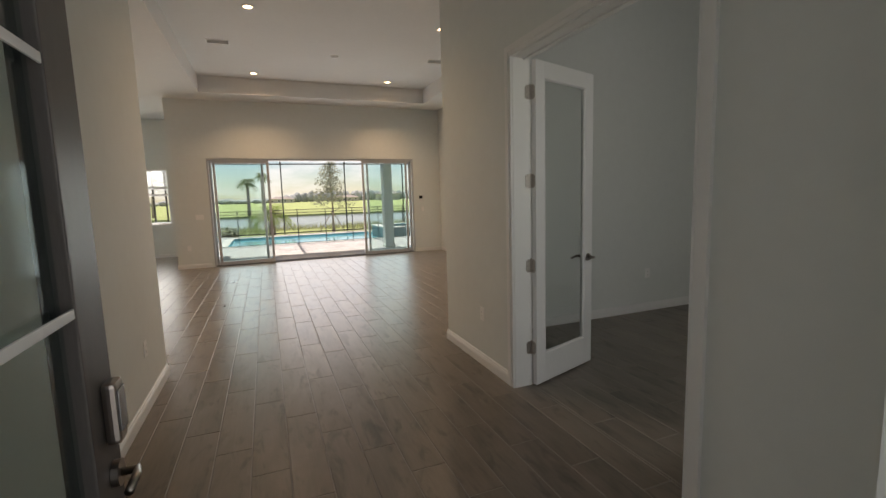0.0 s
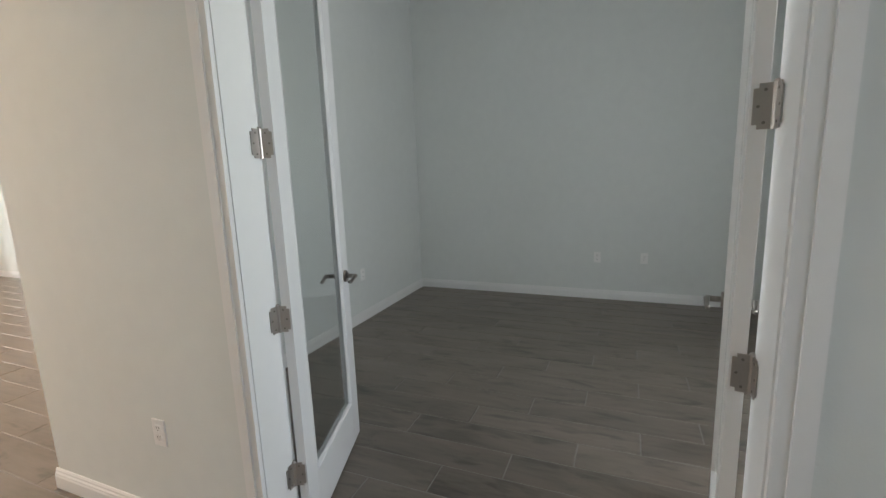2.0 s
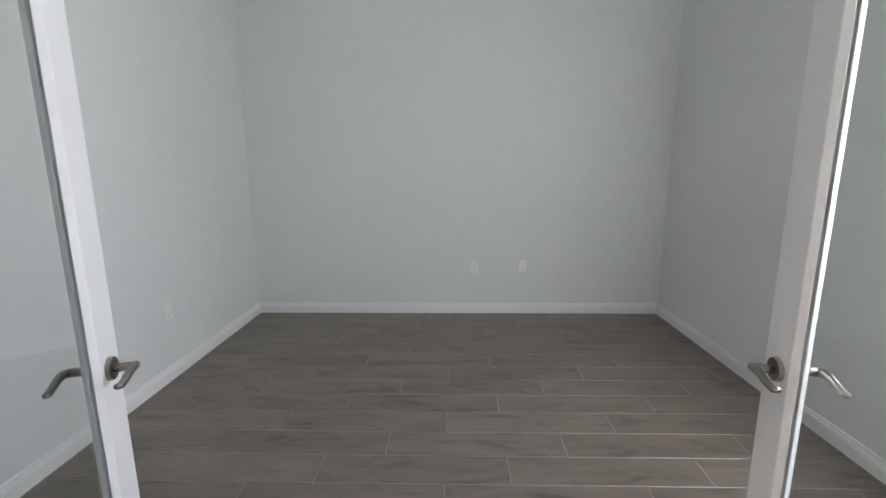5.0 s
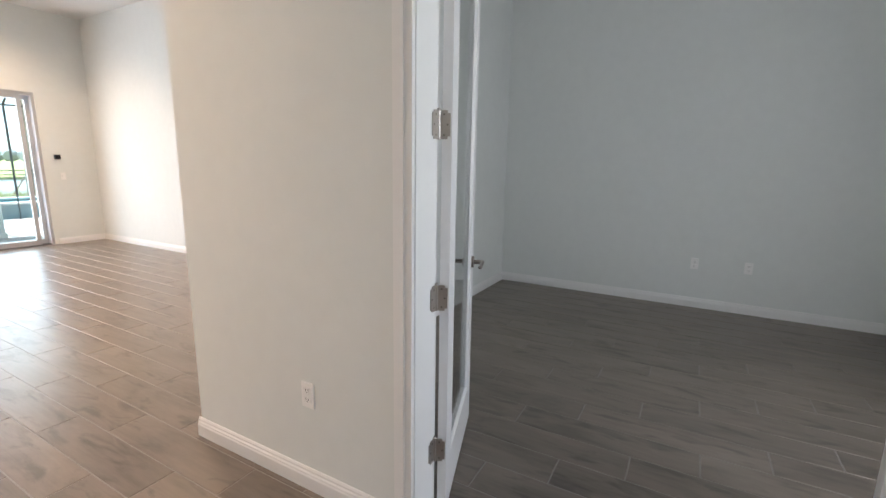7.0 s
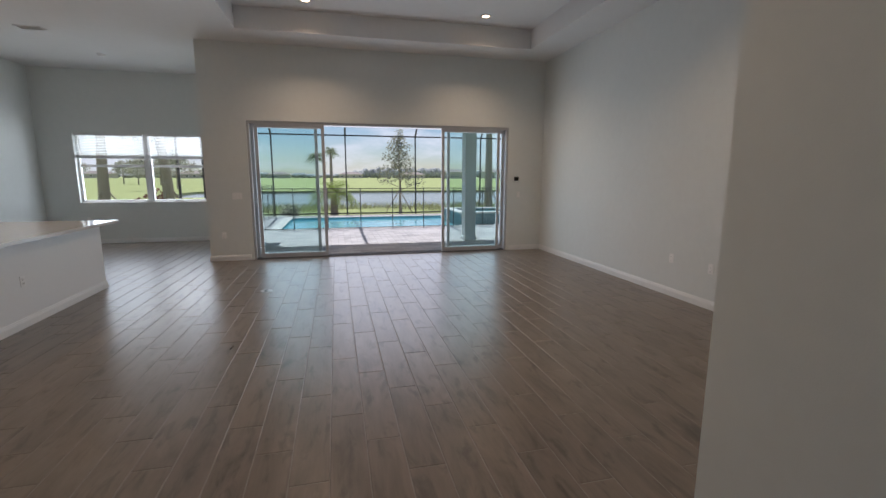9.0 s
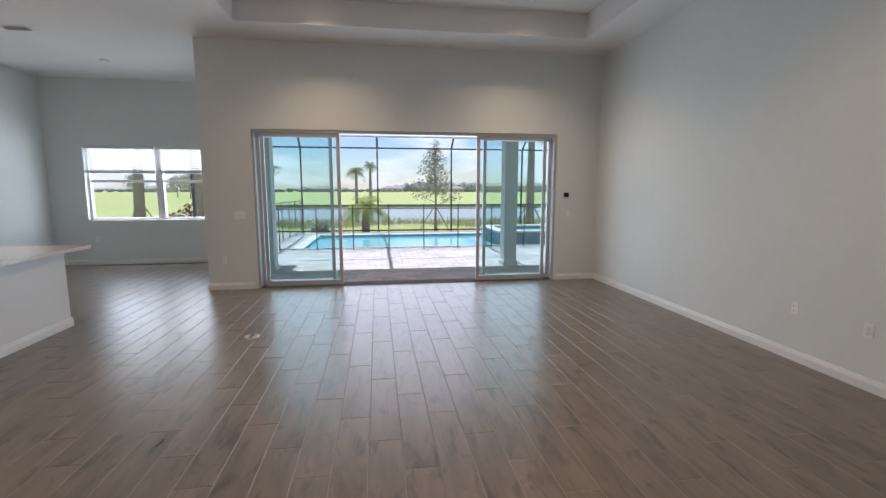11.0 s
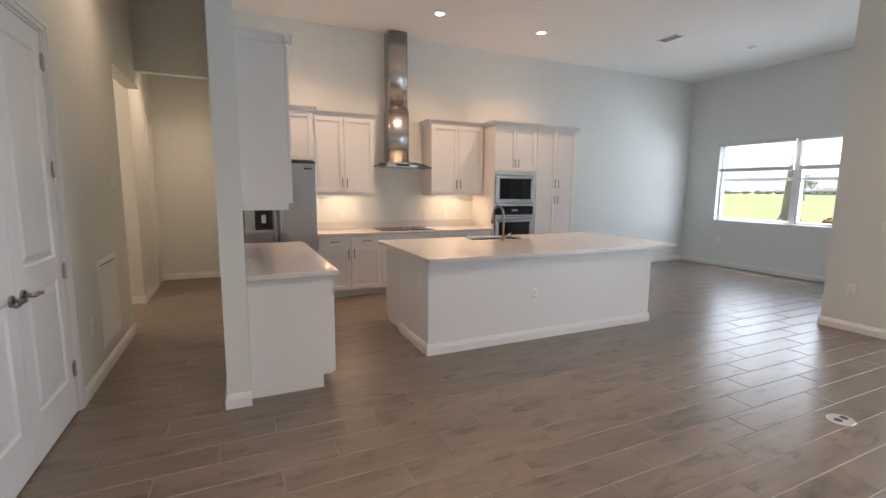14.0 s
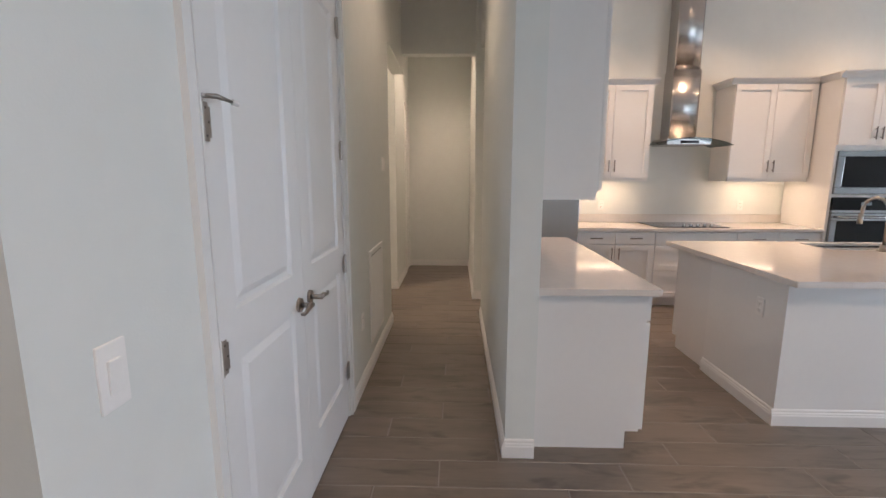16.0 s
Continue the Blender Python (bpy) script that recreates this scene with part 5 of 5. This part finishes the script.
def palm(x, y, z, h, r, fronds, length, leafmat, label, lean=0.0, seed=1, stakes=False):
    rnd = random.Random(seed)
    p = thing("palm_tree", (x, y, z), 0, label, "palm tree", "palms")
    pts = [(x + lean * (k / 8) ** 2, y, z + h * k / 8) for k in range(9)]
    part("trunk", tube(pts, r, seg=10, taper=[r * (1.25 - 0.45 * k / 8) for k in range(9)]), "bark", p, smooth=True)
    top = Vector(pts[-1])
    verts, faces = [], []
    for f in range(fronds):
        az, el = 2 * math.pi * f / fronds + rnd.uniform(-0.2, 0.2), rnd.uniform(-0.15, 1.15)
        L = length * rnd.uniform(0.8, 1.1)
        spine = []
        for s in range(9):
            u = s / 8
            out = L * u * math.cos(el) * (1 - 0.12 * u)
            spine.append(top + Vector((math.cos(az) * out, math.sin(az) * out, L * (u * math.sin(el) - 0.62 * u * u))))
        side = Vector((-math.sin(az), math.cos(az), 0))
        for a, b in zip(spine, spine[1:]):
            i = spine.index(a)
            w = L * 0.26 * math.sin(math.pi * (i + 1) / 9.5) + 0.02
            for sg in (-1, 1):
                for q in (0.0, 0.5):
                    c = a.lerp(b, q)
                    e = a.lerp(b, q + 0.22)
                    tip = c + side * sg * w + (b - a) * 0.7 + Vector((0, 0, -w * 0.45))
                    k = len(verts)
                    verts += [c, e, tip]
                    faces.append((k, k + 1, k + 2))
    me = bpy.data.meshes.new("crown")
    me.from_pydata([v - Vector((x, y, z)) for v in verts], [], faces)
    me.materials.append(MATS[leafmat])
    cr_ = new("crown", me)
    cr_.parent = p
    if stakes:
        for a in (0.3, 2.4, 4.5):
            part("stake", tube([(x + math.cos(a) * 0.9, y + math.sin(a) * 0.9, z), (x + math.cos(a) * 0.1, y + math.sin(a) * 0.1, z + 1.3)], 0.03, seg=5), "bark", p)
    return p


GZ = -0.35
palm(-2.0, 64, -0.4, 4.4, 0.2, 56, 1.7, "palm_leaf", "distant green palm on the far shore", seed=3)
palm(-0.2, 66, -0.4, 5.3, 0.2, 44, 1.5, "palm_leaf", "distant green palm on the far shore", seed=4)
palm(-14.5, 72, -0.4, 5.0, 0.15, 20, 1.7, "palm_leaf", "distant slender palm on the lawn", 0.5, seed=5)
palm(0.25, 22.0, GZ, 1.25, 0.15, 46, 1.3, "lime_leaf", "low bright green palm behind the pool", seed=6)
palm(7.85, 24.2, GZ, 4.9, 0.17, 24, 1.6, "palm_leaf", "staked palm with a thick trunk beyond the pool", seed=7, stakes=True)
palm(-6.6, 24.0, GZ, 4.3, 0.19, 24, 1.6, "palm_leaf", "staked palm outside the nook window", -0.3, seed=8, stakes=True)
palm(-9.3, 24.6, GZ, 4.4, 0.19, 24, 1.6, "palm_leaf", "staked palm outside the nook window", 0.2, seed=9, stakes=True)


def tree(x, y, z, h, spread, leafmat, label, seed, count=1500, trunk=0.05, leaf=0.12, stakes=False):
    rnd = random.Random(seed)
    t = thing("tree", (x, y, z), 0, label, "tree", "trees")
    wood = tube([(x, y, z), (x + 0.03, y, z + h * 0.35), (x - 0.03, y, z + h * 0.7), (x, y, z + h * 0.97)], trunk, taper=[trunk * 1.3, trunk, trunk * 0.6, trunk * 0.15])
    tips = []
    for k in range(16):
        u = 0.3 + 0.62 * k / 16
        a = k * 2.4 + rnd.uniform(-0.3, 0.3)
        ln = spread * (1.15 - u) * rnd.uniform(0.8, 1.25)
        q = Vector((x + math.cos(a) * ln, y + math.sin(a) * ln, z + h * u + ln * 0.45))
        tube([(x, y, z + h * u), Vector((x, y, z + h * u)).lerp(q, 0.5) + Vector((0, 0, -0.03)), q], trunk * 0.3, seg=5, bm=wood, taper=[trunk * 0.4, trunk * 0.25, trunk * 0.1])
        tips.append((q, ln))
    part("trunk", wood, "bark", t)
    crown_ = bmesh.new()
    for k, (q, ln) in enumerate(tips):
        for f in (0.55, 1.0):
            c = Vector((x, y, q.z - 0.1)).lerp(q, f)
            join(crown_, leaf_cloud(c, (0.33 * spread, 0.33 * spread, 0.24 * spread), count // 32, leaf, seed * 100 + k))
    join(crown_, leaf_cloud((x, y, z + h * 0.97), (0.2 * spread, 0.2 * spread, 0.35 * spread), count // 16, leaf, seed))
    part("crown", crown_, leafmat, t)
    if stakes:
        for a in (0.5, 2.6, 4.7):
            part("stake", tube([(x + math.cos(a) * 0.8, y + math.sin(a) * 0.8, z), (x, y, z + 1.2)], 0.025, seg=5), "bark", t)


tree(3.35, 24.3, GZ, 3.9, 1.05, "leaf", "young staked leafy tree by the lake", 11, 3600, leaf=0.09, stakes=True)
tree(-22.5, 66, -0.4, 4.2, 2.4, "leaf", "broad green tree across the lawn", 12, 2200, 0.1, 0.2)
tree(-22, 75, -0.4, 5, 2.8, "leaf", "distant round green tree", 14, 1500, 0.12, 0.3)
for k, (x, y, h) in enumerate(((-34, 104, 4.6), (-41, 112, 5.4), (-47, 120, 4.8), (-28, 118, 4.2), (-60, 128, 5.6))):
    tree(x, y, -0.4, h, h * 0.55, "leaf", "distant round green tree", 60 + k, 700, 0.12, 0.5)
for k, (x, y, r, m_, lb) in enumerate(((-7.4, 25.2, 0.75, "red_leaf", "dark red leafed shrub outside the window"), (-8.3, 25.6, 0.5, "red_leaf", "dark red leafed shrub outside the window"), (-1.6, 22.5, 0.38, "leaf", "low green shrub behind the pool"))):
    s = thing("shrub", (x, y, GZ), 0, lb, "shrub", "shrubs")
    part("foliage", leaf_cloud((x, y, GZ + r * 0.85), (r, r, r * 0.85), int(900 * r + 250), 0.14, 40 + k), m_, s)
    part("stems", tube([(x, y, GZ), (x + 0.05, y, GZ + r)], 0.03, seg=5), "bark", s)

rnd = random.Random(5)
rv_, rf_ = [], []
for _ in range(16000):
    x, y = rnd.uniform(-16, 22), rnd.uniform(25.2, 30.2)
    if y < 26 + 1.2 * math.sin(x * 0.7) + 1.1:
        continue
    h, a, w = rnd.uniform(0.15, 0.55), rnd.uniform(0, 6.28), rnd.uniform(0.010, 0.028)
    k = len(rv_)
    z = GZ - 0.1 * (y - 25) / 5
    rv_ += [(x - w * math.cos(a), y - w * math.sin(a), z), (x + w * math.cos(a), y + w * math.sin(a), z), (x + rnd.uniform(-0.15, 0.15), y + rnd.uniform(-0.15, 0.15), z + h)]
    rf_.append((k, k + 1, k + 2))
me = bpy.data.meshes.new("shore_reeds")
me.from_pydata(rv_, [], rf_)
me.materials.append(MATS["reed"])
tagged(new("shore_reeds", me), "yellow-green reeds and tall grass along the lake shore", "reeds", kind="stuff")
solid("mulch_bed", boxes((-3.4, 9.2, 20.96, 22.9, -0.36, -0.33)), "mulch", "strip of brown mulch behind the pool cage", "ground")

# far tree line and houses
tl = bmesh.new()
for k in range(190):
    x = -430 + 5.2 * k + rnd.uniform(-2, 2)
    y = 460 + 25 * math.sin(k * 0.37)
    h = 3.0 + 2.2 * noise.noise(Vector((k * 0.18, 3, 0))) + rnd.uniform(0, 1.2) + 5.5 * max(0, min(1, (x - 8) / 25, (200 - x) / 60))
    clump = bmesh.new()
    bmesh.ops.create_icosphere(clump, subdivisions=2, radius=1.0)
    for v in clump.verts:
        v.co *= 1 + 0.35 * noise.noise(v.co * 2.3 + Vector((k, 0, 0)))
        v.co = Vector((x + v.co.x * 4.6, y + v.co.y * 4.0, h * 0.45 + v.co.z * h * 0.6))
    join(tl, clump)
solid("far_tree_line", tl, "hazed_far_trees", "tree line on the horizon, distance haze put into its pale colour", "trees", "stuff")


def house(x, y, w, d, h, label):
    ho = thing("house", (x, y, -0.4), 0, label, "house", "distant houses")
    part("wall", boxes((x - w / 2, x + w / 2, y - d / 2, y + d / 2, -0.4, h)), "house_wall", ho)
    rf2 = bmesh.new()
    e = 0.6
    b = [rf2.verts.new(c) for c in ((x - w / 2 - e, y - d / 2 - e, h), (x + w / 2 + e, y - d / 2 - e, h), (x + w / 2 + e, y + d / 2 + e, h), (x - w / 2 - e, y + d / 2 + e, h))]
    t = [rf2.verts.new(c) for c in ((x - w / 2 + d / 2, y, h + 2.2), (x + w / 2 - d / 2, y, h + 2.2))]
    rf2.faces.new((b[0], b[1], t[1], t[0]))
    rf2.faces.new((b[2], b[3], t[0], t[1]))
    rf2.faces.new((b[1], b[2], t[1]))
    rf2.faces.new((b[3], b[0], t[0]))
    rf2.faces.new(b[::-1])
    part("roof", rf2, "roof_tile", ho)
    for k in range(4):
        wx_ = x - w / 2 + w * (k + 0.5) / 4
        wd = part("window", box(wx_ - 0.9, wx_ + 0.9, y - d / 2 - 0.06, y - d / 2 + 0.02, 0.6, 2.0), "trim", ho)
        part("pane", box(wx_ - 0.75, wx_ + 0.75, y - d / 2 - 0.09, y - d / 2 - 0.05, 0.75, 1.85), "black_glass", wd)


for k, (x, y, w, h) in enumerate(((-45, 170, 17, 2.8), (-20, 185, 16, 2.7), (6, 190, 18, 2.9), (28, 175, 17, 2.8), (40, 160, 15, 4.6), (58, 168, 18, 4.8), (82, 180, 18, 2.9), (-75, 178, 18, 2.8), (110, 175, 18, 2.8))):
    house(x * 2.3, y * 2.2, w * 1.15, 11, h, "distant pale house with a brown hip roof" if k % 2 else "distant tan house with a low hip roof")


# ---- pavers and floor planks ----
def slab_verts(w, d, edge, top, low):
    """A slab centred on the origin with a cushioned edge."""
    a, b = w / 2, d / 2
    v = []
    for o, z in ((0, low), (0, top - edge), (edge * 0.7, top - edge * 0.35), (edge * 1.3, top)):
        v += [(-a + o, -b + o, z), (a - o, -b + o, z), (a - o, b - o, z), (-a + o, b - o, z)]
    f = [(12, 13, 14, 15)]
    for r in (0, 4, 8):
        f += [(r + k, r + (k + 1) % 4, r + 4 + (k + 1) % 4, r + 4 + k) for k in range(4)]
    return v, f


def lay(parent, name, rects, top, low, edge, m_single, m_rest, near, limit=300):
    """Each rect (x0, x1, y0, y1) a slab: those in the stretch `near` are parts, the others one joined part."""
    shared, rest_v, rest_f, count = {}, [], [], 0
    for r in sorted(rects, key=lambda r: abs((r[0] + r[1]) / 2 - near[0]) + abs((r[2] + r[3]) / 2 - near[1])):
        w, d = round(r[1] - r[0], 4), round(r[3] - r[2], 4)
        cx, cy = (r[0] + r[1]) / 2, (r[2] + r[3]) / 2
        if count < limit:
            if (w, d) not in shared:
                v, f = slab_verts(w, d, edge, top, low)
                me = bpy.data.meshes.new(name)
                me.from_pydata(v, [], f)
                me.materials.append(MATS[m_single])
                shared[w, d] = me
            ob = new(name, shared[w, d])
            ob.parent = parent
            ob.location = (cx, cy, 0)
            count += 1
        else:
            v, f = slab_verts(w, d, edge, top, low)
            k = len(rest_v)
            rest_v += [(a + cx, b + cy, c) for a, b, c in v]
            rest_f += [tuple(i + k for i in q) for q in f]
    if rest_v:
        me = bpy.data.meshes.new(name + "_rest")
        me.from_pydata(rest_v, [], rest_f)
        me.materials.append(MATS[m_rest])
        ob = new(name + "_rest", me)
        ob.parent = parent
        tagged(ob, kind="stuff")


def cut(areas, x0, x1, y0, y1, gap, least=0.02):
    """The parts of a piece that lie inside the floor areas."""
    out = []
    for a, b, c, d in areas:
        u0, u1, v0, v1 = max(x0, a), min(x1, b), max(y0, c), min(y1, d)
        if u1 - u0 > least and v1 - v0 > least:
            out.append((u0, u1, v0, v1))
    out.sort()
    whole = []
    for r in out:
        if whole and whole[-1][:2] == r[:2] and abs(whole[-1][3] - r[2]) < 1e-6:
            whole[-1] = (r[0], r[1], whole[-1][2], r[3])
        else:
            whole.append(r)
    return [(u0 + gap, u1 - gap, v0 + gap, v1 - gap) for u0, u1, v0, v1 in whole]


FLOORS = [(-0.855, 1.84, 0.15, 4.0), (-5.99, EX, 4.0, 5.20), (WX, EX, 5.20, SY + 0.02), (WX, -1.86, SY + 0.02, NY), (1.84, 5.64, 0.01, 3.90), (-7.42, -5.99, 4.0, 5.2), (-5.87, -4.52, 2.6, 4.0)]
floor = solid("floor", boxes(*[(a, b, c, d, -0.2, -0.0022) for a, b, c, d in FLOORS]), "grout", "grey-brown wood-look porcelain plank floor with pale joints", "floor")
PW, PL = 0.2, 0.914
planks = []
for k in range(-42, 27):
    x0 = 0.66 + PW * k
    ph = 6.585 - 0.305 * k
    j0 = math.floor((0 - ph) / PL) - 1
    for j in range(j0, j0 + 19):
        y0 = ph + PL * j
        planks += cut(FLOORS, x0, x0 + PW, y0, y0 + PL, 0.0025)
lay(floor, "plank", planks, 0.0, -0.006, 0.0022, "plank", "plank_rest", (0.4, 4.4))

deck = thing("pool_deck", (0, 0, 0), 0, "grey brick paver deck round the pool", "deck", kind="structure")
AREAS = [(-3.4, 9.2, SY + 0.26, pool_y0 - 0.3), (-3.4, pool_x0 - 0.3, pool_y0 - 0.3, 20.95)]
pv = []
PA, PB = 0.30, 0.15
for j in range(70):
    y0 = SY + 0.26 + PB * j
    for k in range(-1, 44):
        x0 = -3.4 + PA * (k + 0.5 * (j % 2))
        pv += cut(AREAS, x0, x0 + PA, y0, y0 + PB, 0.002)
lay(deck, "paver", pv, DZ, DZ - 0.03, 0.004, "paver", "paver_rest", (1.3, 11.4))
